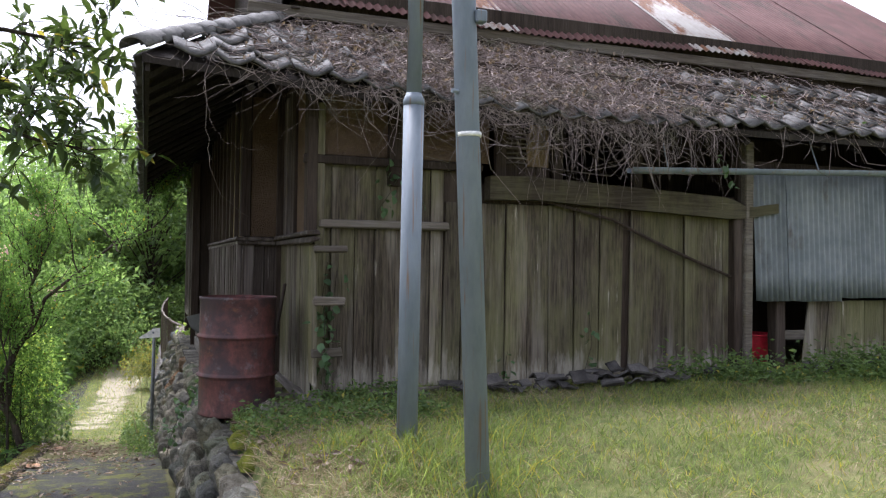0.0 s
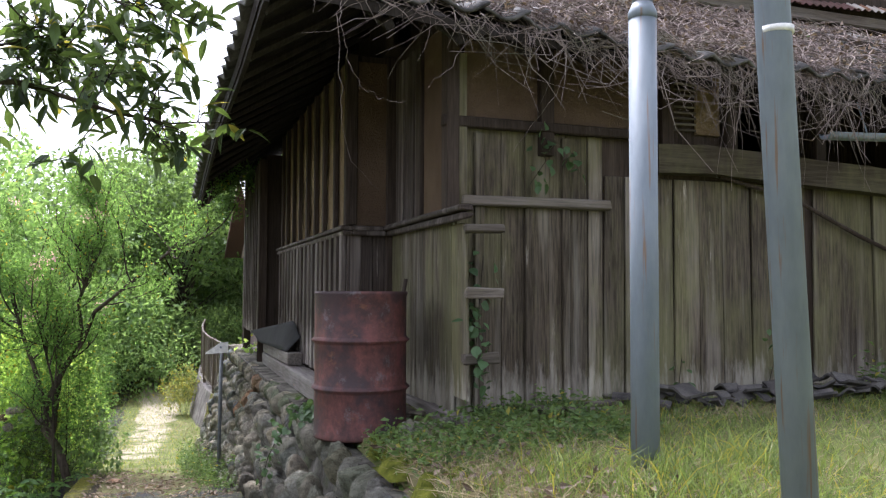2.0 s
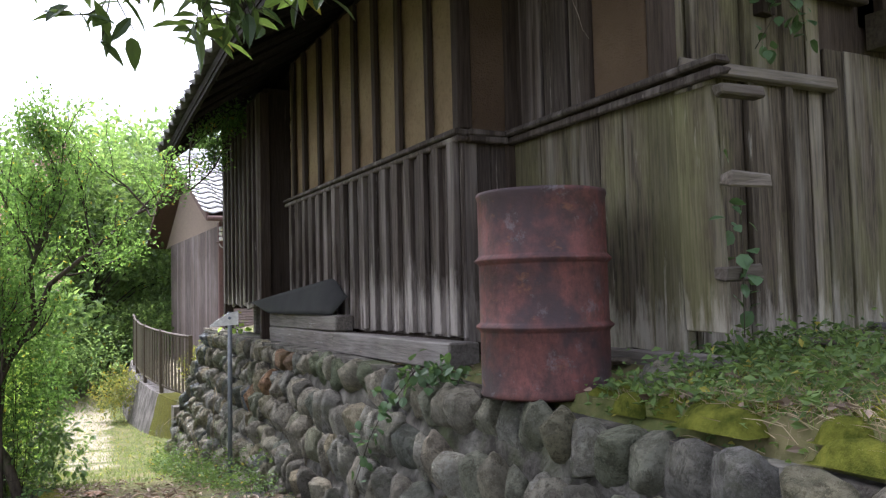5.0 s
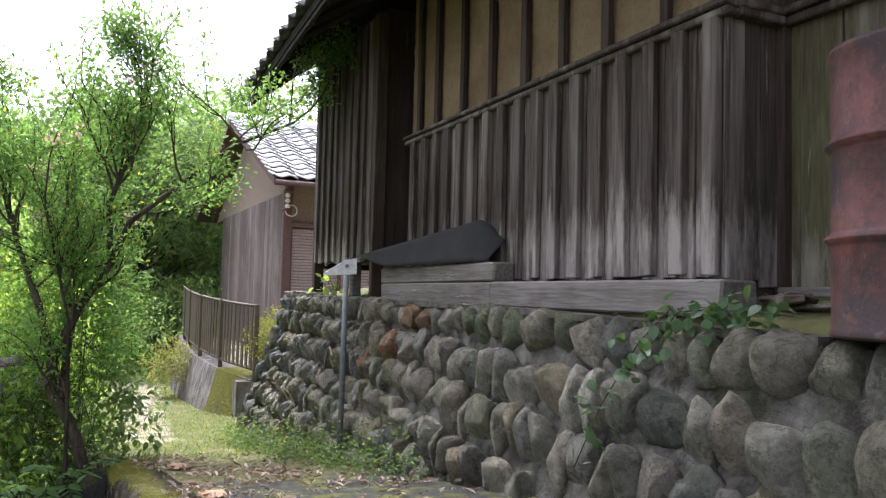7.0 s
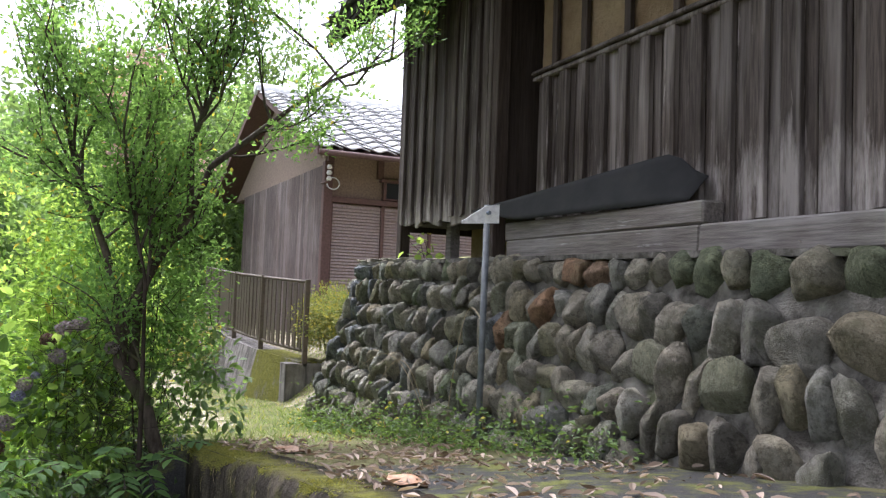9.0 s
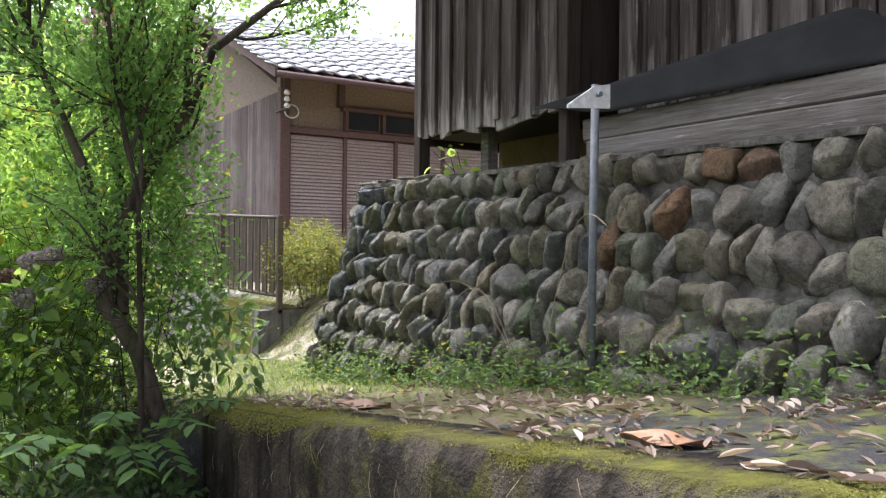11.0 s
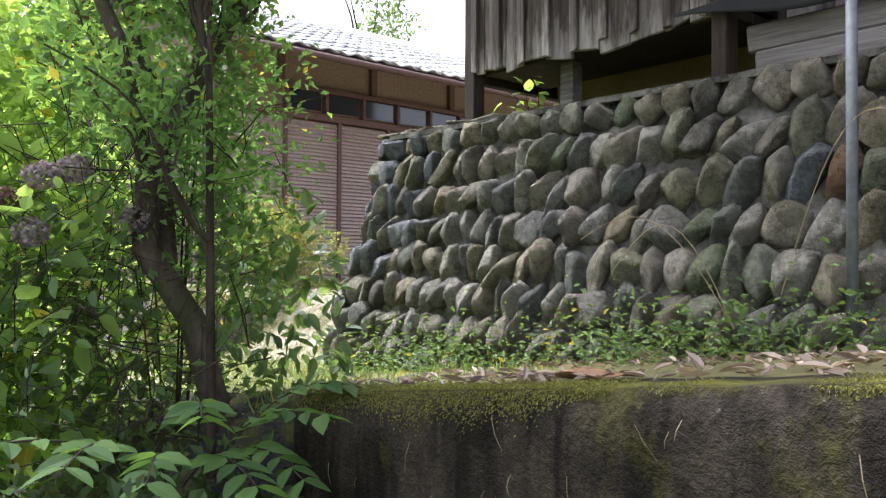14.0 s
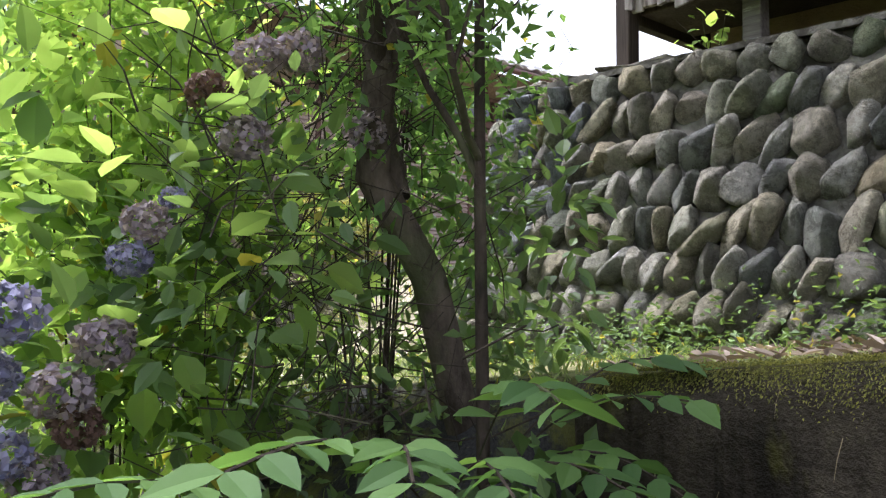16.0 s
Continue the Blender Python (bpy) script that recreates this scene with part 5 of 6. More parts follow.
# ---- far house ----
house = thing("house", "brown timber house with pale tiled roof and closed shutters", "house")
HX, HY = 1.92, 19.3
part("wall", Geo().box((HX, HY + 0.05, -0.6), (9.5, HY + 0.2, 2.75)).box((HX + 0.03, HY + 0.2, -0.6), (HX + 0.15, 25, 2.45)), HOUSE_WALL, house)
random.seed(12)
y = HY + 0.02
while y < 25:
    w = random.uniform(0.15, 0.22)
    board(house, WOOD_HOUSE, HX - 0.001, "y", y, y + w - 0.005, -0.35, 2.45, 0.025, "board")
    y += w
part("corner_post", Geo().box((HX - 0.04, HY - 0.08, -0.4), (HX + 0.1, HY + 0.05, 2.5), 0.01), HOUSE_TRIM, house)
shx = [HX + 0.1, 2.9, 3.75, 4.6, 5.5, 6.4, 7.3]
for a, b in zip(shx[:-1], shx[1:]):
    sh = part("shutter", Geo().box((a + 0.03, HY - 0.01, -0.3), (b - 0.03, HY + 0.045, 1.84), 0.004), SHUTTER, house)
    for k in range(42):
        z = -0.28 + k * 0.05
        part("slat", Geo().add([(a + 0.035, HY - 0.012, z), (b - 0.035, HY - 0.012, z), (b - 0.035, HY - 0.03, z + 0.012), (a + 0.035, HY - 0.03, z + 0.012), (a + 0.035, HY - 0.012, z + 0.045), (b - 0.035, HY - 0.012, z + 0.045)], [(0, 1, 2, 3), (3, 2, 5, 4), (0, 3, 4), (1, 5, 2)]), SHUTTER, sh)
for a in shx:
    part("frame_post", Geo().box((a - 0.03, HY - 0.05, -0.35), (a + 0.03, HY + 0.05, 1.88), 0.006), HOUSE_TRIM, house)
part("lintel", Geo().box((HX, HY - 0.07, 1.86), (9.5, HY + 0.05, 1.95), 0.006), HOUSE_TRIM, house)
part("lintel", Geo().box((2.85, HY - 0.06, 2.25), (9.5, HY + 0.05, 2.31), 0.006), HOUSE_TRIM, house)
for k in range(8):
    a = 2.9 + k * 0.62
    win = part("window", Geo().box((a, HY - 0.045, 1.96), (a + 0.05, HY + 0.05, 2.25)).box((a + 0.05, HY - 0.04, 1.96), (a + 0.57, HY + 0.05, 1.99)), HOUSE_TRIM, house)
    part("pane", Geo().box((a + 0.05, HY + 0.0, 1.99), (a + 0.57, HY + 0.01, 2.25), 0.002), GLASS, win)
for x in (1.95, 2.8, 4.3, 5.8):
    part("post", Geo().box((x, HY - 0.03, 2.3), (x + 0.1, HY + 0.06, 2.75), 0.006), HOUSE_TRIM, house)
part("sill", Geo().box((HX, HY - 0.2, -0.45), (9.5, HY + 0.1, -0.32), 0.01), CONCRETE_PALE, house)
RX0, RZ = 1.55, 4.35
hr = part("roof", Geo().slab(lambda u, v: (RX0 + (10.2 - RX0) * u, 18.55 + 4.2 * v, 2.55 + 1.75 * v), 4, 4, (0, 0, -0.06)).slab(lambda u, v: (10.2 + (RX0 - 10.2) * u, 26.95 - 4.2 * v, 2.55 + 1.75 * v), 4, 4, (0, 0, -0.06)), HOUSE_TRIM, house)
part("gable", Geo().slab(lambda u, v: (HX + 0.01, 19.2 + 7.0 * u, 2.44 + v * 1.62 * (1 - abs(2 * u - 1))), 12, 4, (0.1, 0, 0)), HOUSE_WALL, house)
for y0, y1 in ((18.5, 22.78), (27.0, 22.72)):
    part("bargeboard", Geo().slab(lambda u, v: (RX0 - 0.02, y0 + (y1 - y0) * u, 2.46 + 1.78 * u + 0.13 * v), 4, 1, (0.04, 0, 0)), HOUSE_TRIM, house)
HTILE = Geo().slab(lambda u, v: (0.43 * u, 0.34 * v, 0.02 * math.cos(u * 3 * math.pi) + 0.02 * (1 - v)), 9, 1, (0, 0, -0.02)).mesh("house_tile", True)
HTILE.materials.append(TILE_HOUSE)
for j in range(14):
    for i in range(20):
        ob = part("roof_tile", HTILE, TILE_HOUSE, hr)
        ob.location = (RX0 - 0.05 + i * 0.43, 18.5 + j * 0.295, 2.6 + j * 0.123)
        ob.rotation_euler = (math.atan2(1.75, 4.2) - 0.05, 0, 0)
part("ridge", Geo().tube([(RX0 - 0.06, 22.75, RZ), (10, 22.75, RZ)], 0.12, 10), TILE_HOUSE, hr, smooth=True)
part("gutter", Geo().tube([(RX0, 18.46, 2.5), (10, 18.46, 2.5)], 0.045, 8), HOUSE_TRIM, house, smooth=True)
ins = thing("insulator_set", "white porcelain insulators with looped grey cable", "insulator", at=(1.87, 18.95, 2.15))
for k in range(3):
    part("insulator", Geo().tube([(0, 0, k * 0.09), (0, 0, k * 0.09 + 0.03), (0, 0, k * 0.09 + 0.07)], [0.03, 0.045, 0.025], 10), PORCELAIN, ins, smooth=True)
part("cable", Geo().tube([(0.0 + 0.1 * math.sin(a) + 0.06, -0.02, 0.05 - 0.11 * (1 - math.cos(a)) / 1.2) for a in np.linspace(-0.5, 4.6, 16)], 0.011, 5), CABLE, ins, smooth=True)
part("bracket", Geo().tube([(0, 0, 0.0), (0, 0.4, 0.0)], 0.015, 6), HOUSE_TRIM, ins)

# ---- curved concrete wall with its fence ----
CURVE = [(0.9, 16.75), (0.72, 17.6), (0.6, 18.6), (0.55, 19.8), (0.6, 21.2), (0.75, 23.0)]


def curve_at(u):
    ys = [p[1] for p in CURVE]
    y = ys[0] + (ys[-1] - ys[0]) * u
    return (float(np.interp(y, ys, [p[0] for p in CURVE])), y)


parapet = thing("retaining_wall_curved", "curved concrete retaining wall with yellow green moss", "retaining wall", kind="structure")
for u0, u1, m in ((0, 0.2, CONCRETE_MOSSY), (0.2, 1.0, CONCRETE_PALE)):
    part("wall_body", Geo().slab(lambda u, v: (curve_at(u0 + (u1 - u0) * u)[0] - 0.22 * (1 - v), curve_at(u0 + (u1 - u0) * u)[1], -1.25 + v * (0.83 + 0.28 * (u0 + (u1 - u0) * u))), 20, 6, (0.35, 0, 0)), m, parapet)
part("wall_end", Geo().slab(lambda u, v: (0.72 + 0.55 * u, 16.72, -1.2 + 0.76 * v), 4, 4, (0, 0.25, 0)), CONCRETE_PALE, parapet)
fence = thing("metal_fence", "low brown metal slat fence on the concrete wall", "fence")
for z in (0.03, 0.88):
    part("rail", Geo().tube([(curve_at(u)[0] + 0.06, curve_at(u)[1], -0.36 + 0.26 * u + z + 0.04) for u in np.linspace(0, 1, 16)], 0.022, 6), FENCE, fence, smooth=True)
for k in range(44):
    u = k / 43
    x, y = curve_at(u)
    z = -0.36 + 0.26 * u
    if k % 9 == 0:
        part("post", Geo().box((x + 0.03, y - 0.03, z - 0.12), (x + 0.09, y + 0.03, z + 0.95), 0.006), FENCE, fence)
    else:
        part("slat", Geo().box((x + 0.05, y - 0.07, z + 0.07), (x + 0.065, y + 0.07, z + 0.9), 0.003), FENCE, fence)

# ---- crape myrtle over the path ----
rng = np.random.default_rng(14)
myrtle = thing("crape_myrtle", "leaning crape myrtle with fine green leaves and pink flowers", "tree", at=(-1.16, 12.7, -0.7))
wood_geo, tips = Geo(), []
O = np.array([-1.16, 12.7, -0.7])
for pts, r0, r1 in (([(-1.16, 12.7, -0.8), (-1.3, 12.72, -0.3), (-1.46, 12.75, -0.05), (-1.46, 12.72, 0.2)], 0.05, 0.042),
                    ([(-1.46, 12.72, 0.2), (-1.28, 12.68, 0.62), (-1.08, 12.66, 0.95), (-0.96, 12.64, 1.28), (-0.6, 12.6, 1.6), (-0.2, 12.55, 1.95), (0.3, 12.5, 2.2)], 0.038, 0.01),
                    ([(-1.46, 12.72, 0.2), (-1.58, 12.7, 0.65), (-1.75, 12.8, 1.1), (-1.85, 12.9, 1.5)], 0.032, 0.012),
                    ([(-1.08, 12.66, 0.95), (-1.12, 12.5, 1.4), (-1.0, 12.45, 1.75), (-0.95, 12.4, 2.0)], 0.026, 0.01),
                    ([(-1.38, 12.75, -0.1), (-1.34, 12.95, 0.5), (-1.4, 13.2, 1.0), (-1.3, 13.4, 1.5)], 0.035, 0.012),
                    ([(-1.33, 12.5, -0.8), (-1.34, 12.5, -0.1), (-1.36, 12.48, 0.5), (-1.5, 12.4, 1.1)], 0.017, 0.008)):
    P = [np.array(p) - O for p in pts]
    part("trunk" if r0 > 0.045 else "limb", Geo().tube([tuple(p) for p in P], list(np.linspace(r0, r1, len(P))), 10, cap=False), BARK_DARK if r0 < 0.02 else BARK, myrtle, smooth=True)
    n_sub = 9 if r0 < 0.045 else 0
    for k in range(n_sub):
        f = rng.uniform(1.0, len(P) - 1.001)
        i = int(f)
        p = P[i] + (P[i + 1] - P[i]) * (f - i)
        d = unit(P[i + 1] - P[i] + rng.normal(size=3) * 0.6 + np.array([0, 0, 0.5]))
        branch(wood_geo, tips, p, d, rng.uniform(0.4, 0.75), 0.011, 1, rng, 0.5, 0.3, 5)
    branch(wood_geo, tips, P[-1], unit(P[-1] - P[-2]), 0.5, 0.01, 2, rng, 0.45, 0.2, 5) if n_sub else None
tagged(part("branchwork", wood_geo, BARK, myrtle, smooth=True), kind="stuff")
crown = leaf_twigs(Geo(), tips, rng, 100, 0.042, 0.06, width=0.55)
part("crown", crown, LEAF_MYRTLE, myrtle)
for k in range(16):
    fl = Geo()
    p = np.array(tips[int(rng.integers(0, len(tips)))][-1])
    at = p + rng.normal(size=(30, 3)) * 0.04
    leaves(fl, at, rng.normal(size=(30, 3)), 0.03, 0.9, rng=rng)
    tagged(part("flower_cluster", fl, PETAL_PINK, myrtle, "pale pink flowers"), kind="stuff")


# ---- other trees and shrubs ----
def tree(name, label, base, tall, width, mat, rng, leaf, count, trunk=0.12, bark=None, lumps=16, category="tree", low=0.3):
    top = thing(name, label, category, at=base)
    g, l = Geo(), Geo()
    g.tube([(0, 0, -0.3), (0.05 * tall * 0.3, 0, tall * 0.35), (0.0, 0.05 * tall, tall * 0.8)], [trunk, trunk * 0.7, trunk * 0.2], 8, cap=False)
    for k in range(lumps):
        a, hh = rng.uniform(0, 6.28), low + (1 - low) * (k + 0.5) / lumps
        rad = width * 0.5 * math.sqrt(max(0.08, 1 - ((hh - 0.5) / 0.62) ** 2)) * rng.uniform(0.55, 1.0)
        c = np.array([rad * math.cos(a), rad * math.sin(a), tall * hh])
        g.tube([(0, 0, tall * hh * 0.55), tuple(c * np.array([0.5, 0.5, 0.85])), tuple(c)], [trunk * 0.35, trunk * 0.2, trunk * 0.08], 5, cap=False)
        s = width * rng.uniform(0.17, 0.28)
        p, d = clump(rng, c, (s, s, s * 0.75), int(count / lumps))
        leaves(l, p, d * 0.6 + rng.normal(size=p.shape) * 0.6, rng.uniform(leaf * 0.7, leaf * 1.3, len(p)), 0.55, rng=rng)
    part("trunk", g, bark or BARK_DARK, top, smooth=True)
    part("crown", l, mat, top)
    return top


rng = np.random.default_rng(23)
for x, y, tall, w, m, leaf in ((-3.6, 25, 7.5, 6, LEAF_WOODS, 0.2), (0.4, 29, 7.6, 6, LEAF_DARK, 0.2), (3.2, 33, 9.0, 7, LEAF_WOODS, 0.24), (-7.5, 22, 8.5, 7, LEAF_WOODS, 0.2), (-2.5, 34, 9.5, 8, LEAF_DARK, 0.26),
                                (-9, 30, 10, 8, LEAF_DARK, 0.26), (-13, 20, 9, 8, LEAF_WOODS, 0.24), (7.5, 36, 9, 8, LEAF_DARK, 0.26), (-5, 42, 12, 10, LEAF_WOODS, 0.32), (3.5, 45, 11, 10, LEAF_WOODS, 0.32), (13, 42, 11, 10, LEAF_WOODS, 0.32), (-14, 38, 13, 11, LEAF_WOODS, 0.34), (-18, 27, 12, 9, LEAF_DARK, 0.3)):
    tree("woodland_tree", "broad green woodland tree behind the garden", (x, y, height(x, y)), tall * 0.78, w, m, rng, leaf * 0.95, 21000 if y < 31 else 12000, 0.1, lumps=40, low=0.08)["group"] = "woodland trees"
tree("cedar_tree", "dark conifer rising beyond the house", (12, 30, -0.3), 9.5, 3.2, LEAF_DARK, rng, 0.16, 4000, 0.15, low=0.2)
tree("cedar_tree", "dark conifer rising beyond the house", (3.6, 30, -0.3), 7.6, 2.2, LEAF_DARK, rng, 0.16, 3000, 0.12, low=0.2)


def shrub(name, label, base, size, mat, rng, leaf, count, lumps=8, category="shrub", big=False, width=0.55):
    top = thing(name, label, category, at=base)
    l, sticks = Geo(), []
    for k in range(lumps):
        c = np.array([rng.uniform(-0.5, 0.5) * size[0], rng.uniform(-0.5, 0.5) * size[1], rng.uniform(0.3, 0.75) * size[2]])
        sticks.append(Geo().tube([(c[0] * 0.2, c[1] * 0.2, -0.15), (c[0] * 0.5, c[1] * 0.5, c[2] * 0.6), tuple(c)], [0.004, 0.003, 0.0015], 5, cap=False)) if k % 2 and not big else None
        p, d = clump(rng, c, (size[0] * 0.3, size[1] * 0.3, size[2] * 0.32), int(count / lumps))
        leaves(l, p, d + rng.normal(size=p.shape) * 0.5, rng.uniform(leaf * 0.7, leaf * 1.3, len(p)), width, big=big, rng=rng)
    for s in sticks:
        part("stem", s, BARK_DARK, top)
    part("foliage", l, mat, top)
    return top


rng = np.random.default_rng(37)
shrub("azalea_bush", "rounded yellow green azalea bush by the house", (1.42, 16.95, -0.42), (0.8, 0.75, 0.95), LEAF_AZALEA, rng, 0.038, 9000, 16)
shrub("clipped_bush", "small round yellow green bush beside the path", (0.3, 20, -0.95), (0.7, 0.7, 0.95), LEAF_AZALEA, rng, 0.05, 1800, 8)
for x, y, s, m, leaf, cnt in ((-1.0, 23.5, (2.4, 1.8, 2.0), LEAF_WOODS, 0.08, 3600), (1.0, 26, (3.5, 1.8, 2.0), LEAF_DARK, 0.1, 3600), (-2.9, 20, (2.2, 2.2, 2.2), LEAF_BRIGHT, 0.07, 3600), (-2.5, 17, (1.6, 1.8, 1.7), LEAF_WOODS, 0.06, 3600),
                               (-4.6, 17, (2.6, 2.6, 2.8), LEAF_BRIGHT, 0.07, 4200), (-4.2, 14, (2.0, 2.0, 1.9), LEAF_BRIGHT, 0.07, 4200), (-6.5, 15, (2.6, 2.6, 3.2), LEAF_WOODS, 0.08, 4200), (-4.4, 21.5, (2.8, 2.4, 3.0), LEAF_DARK, 0.09, 3600), (-3.0, 14.8, (1.5, 1.5, 1.7), LEAF_MYRTLE, 0.06, 3600), (-1.65, 13.75, (0.85, 0.9, 2.2), LEAF_BRIGHT, 0.055, 3600), (-2.4, 14.0, (1.1, 1.0, 2.8), LEAF_MYRTLE, 0.05, 4200), (-1.6, 15.2, (0.9, 1.2, 1.9), LEAF_BRIGHT, 0.055, 3000), (-6.8, 12, (2.2, 2.4, 2.2), LEAF_WOODS, 0.08, 3000), (3.2, 25.6, (2, 1.5, 2.0), LEAF_WOODS, 0.1, 1500)):
    shrub("garden_shrub", "loose leafy green shrub beside the path", (x, y, height(x, y)), s, m, rng, leaf, cnt, 14)["group"] = "garden shrubs"


def hydrangea(base, size, rng, count, heads, label):
    top = shrub("hydrangea", label, base, size, LEAF_HYDRANGEA, rng, 0.088, count, 14, "shrub", True, 0.72)
    for p, r, mat in heads:
        g = Geo()
        n = 260
        d = unit(rng.normal(size=(n, 3)))
        at = np.array(p) - np.array(base) + d * r * rng.uniform(0.75, 1.0, (n, 1)) * np.array([1, 1, 0.85])
        leaves(g, at, np.cross(d, rng.normal(size=(n, 3))), r * 0.33, 0.95, 0.1, 0.1, rng=rng)
        part("flower_head", g, mat, top)
    return top


HEADS = [((425, 230), 0.05, PETAL_FADED), ((380, 140), 0.045, PETAL_BROWN), ((445, 65), 0.05, PETAL_FADED), ((520, 40), 0.05, PETAL_FADED), ((665, 180), 0.045, PETAL_FADED), ((335, 350), 0.025, PETAL_BLUE), ((290, 400), 0.045, PETAL_FADED), ((265, 470), 0.04, PETAL_BLUE), ((40, 470), 0.05, PETAL_FADED), ((80, 560), 0.055, PETAL_BLUE), ((60, 660), 0.05, PETAL_BLUE), ((220, 620), 0.055, PETAL_FADED), ((160, 700), 0.055, PETAL_FADED), ((185, 760), 0.045, PETAL_BROWN), ((90, 800), 0.05, PETAL_BLUE), ((140, 850), 0.05, PETAL_FADED)]
SPREAD = [((-1.83 + (x - 425) * 0.00131, 12.75 + 0.05 * math.sin(x), -0.005 - (y - 230) * 0.00107), r * 1.12, m) for (x, y), r, m in HEADS]
hydrangea((-1.95, 13.3, -1.3), (1.15, 0.9, 1.9), rng, 900, SPREAD, "hydrangea bush with faded blue and brown flower heads")
hydrangea((-2.75, 13.9, -1.5), (1.2, 1.2, 1.6), rng, 600, [((-2.55, 12.9, -0.35), 0.055, PETAL_BLUE), ((-2.7, 12.9, -0.5), 0.055, PETAL_FADED), ((-2.45, 12.85, -0.6), 0.05, PETAL_BLUE)], "hydrangea bush with blue flower heads")
# undergrowth takes darker leaf colours that paint in the shade under the trees
shrub("undergrowth", "dense undergrowth of leafy shoots round the tree, shade in its leaf colour", (-1.5, 13.0, -1.0), (0.9, 0.9, 1.2), LEAF_DARK, rng, 0.07, 900, 12, big=True)
shrub("undergrowth", "leafy shoots by the end of the low wall", (-0.92, 12.85, -0.65), (0.5, 0.5, 0.75), LEAF_DARK, rng, 0.07, 330, 9, big=True)
shrub("undergrowth", "undergrowth below the low wall, shade in its leaf colour", (-1.6, 12.2, -1.5), (0.9, 0.7, 0.85), LEAF_SHADED, rng, 0.06, 1600, 10)
shrub("undergrowth", "undergrowth below the low wall, shade in its leaf colour", (-2.4, 12.5, -1.6), (1.0, 0.9, 0.95), LEAF_SHADED, rng, 0.06, 1800, 10)
shrub("undergrowth", "undergrowth along the lane, shade in its leaf colour", (-3.4, 12.3, -1.5), (1.3, 1.2, 1.2), LEAF_SHADED, rng, 0.07, 1800, 10)
# thin shoots among the trunk
stems = Geo()
for k in range(420):
    p = np.array([rng.normal(-1.5, 0.22), rng.normal(12.9, 0.2), rng.uniform(-0.75, 0.35)])
    d = unit(rng.normal(size=3) * np.array([1, 1, 0.6]) + np.array([0, 0, 0.7])) * rng.uniform(0.12, 0.4)
    q = rng.normal(size=3) * 0.05
    r = rng.uniform(0.0012, 0.003)
    stems.tube([tuple(p), tuple(p + d * 0.5 + q), tuple(p + d)], [r, r * 0.8, r * 0.4], 4, cap=False)
tagged(part("shoots", stems, BARK_DARK), "tangle of thin dark twigs round the trunk", "twigs", kind="stuff")
shrub("undergrowth", "fine green shoots growing round the trunk", (-1.25, 13.0, -0.6), (0.65, 0.6, 1.9), LEAF_MYRTLE, rng, 0.042, 4600, 18)
shrub("undergrowth", "bright leafy shoots behind the trunk", (-1.75, 13.6, -0.8), (0.8, 0.7, 2.3), LEAF_BRIGHT, rng, 0.055, 3600, 16)

# arching stems with paired leaves in front of the low wall
for k, (p0, p1, n) in enumerate((((-1.5, 12.5, -0.8), (-2.15, 12.2, -0.56), 8), ((-1.4, 12.45, -0.78), (-1.2, 12.05, -0.55), 8), ((-1.5, 12.45, -0.8), (-1.72, 12.05, -0.66), 7), ((-1.45, 12.45, -0.8), (-1.45, 11.98, -0.7), 7), ((-1.8, 12.5, -0.85), (-2.4, 12.3, -0.58), 8), ((-1.6, 12.5, -0.78), (-1.9, 12.1, -0.6), 7), ((-1.9, 12.5, -0.9), (-2.15, 12.1, -0.74), 7), ((-1.3, 12.45, -0.7), (-0.98, 12.15, -0.5), 8), ((-1.4, 12.45, -0.7), (-1.55, 12.1, -0.52), 7), ((-1.35, 12.45, -0.78), (-1.28, 12.02, -0.72), 7))):
    spray = thing("leaf_spray", "arching stem with paired dull green leaves", "plant", "leaf sprays", at=p0)
    a, b = np.zeros(3), np.array(p1) - np.array(p0)
    pts = [a + (b - a) * s + np.array([0, 0, 0.09 * math.sin(math.pi * s)]) for s in np.linspace(0, 1, 9)]
    part("stem", Geo().tube([tuple(p) for p in pts], 0.003, 4, cap=False), BARK_DARK, spray)
    at, way = [], []
    for j in range(2, 9):
        d = unit(pts[j] - pts[j - 1])
        s = unit(np.cross(d, np.array([0, 0, 1.0])))
        for sgn in (-1, 1):
            at.append(pts[j])
            way.append(d * 0.6 + s * sgn + np.array([0, 0, -0.14]))
    part("foliage", leaves(Geo(), at, way, rng.uniform(0.075, 0.115, len(at)), 0.5, 0.2, 0.15, True, rng), LEAF_SPRAY, spray)

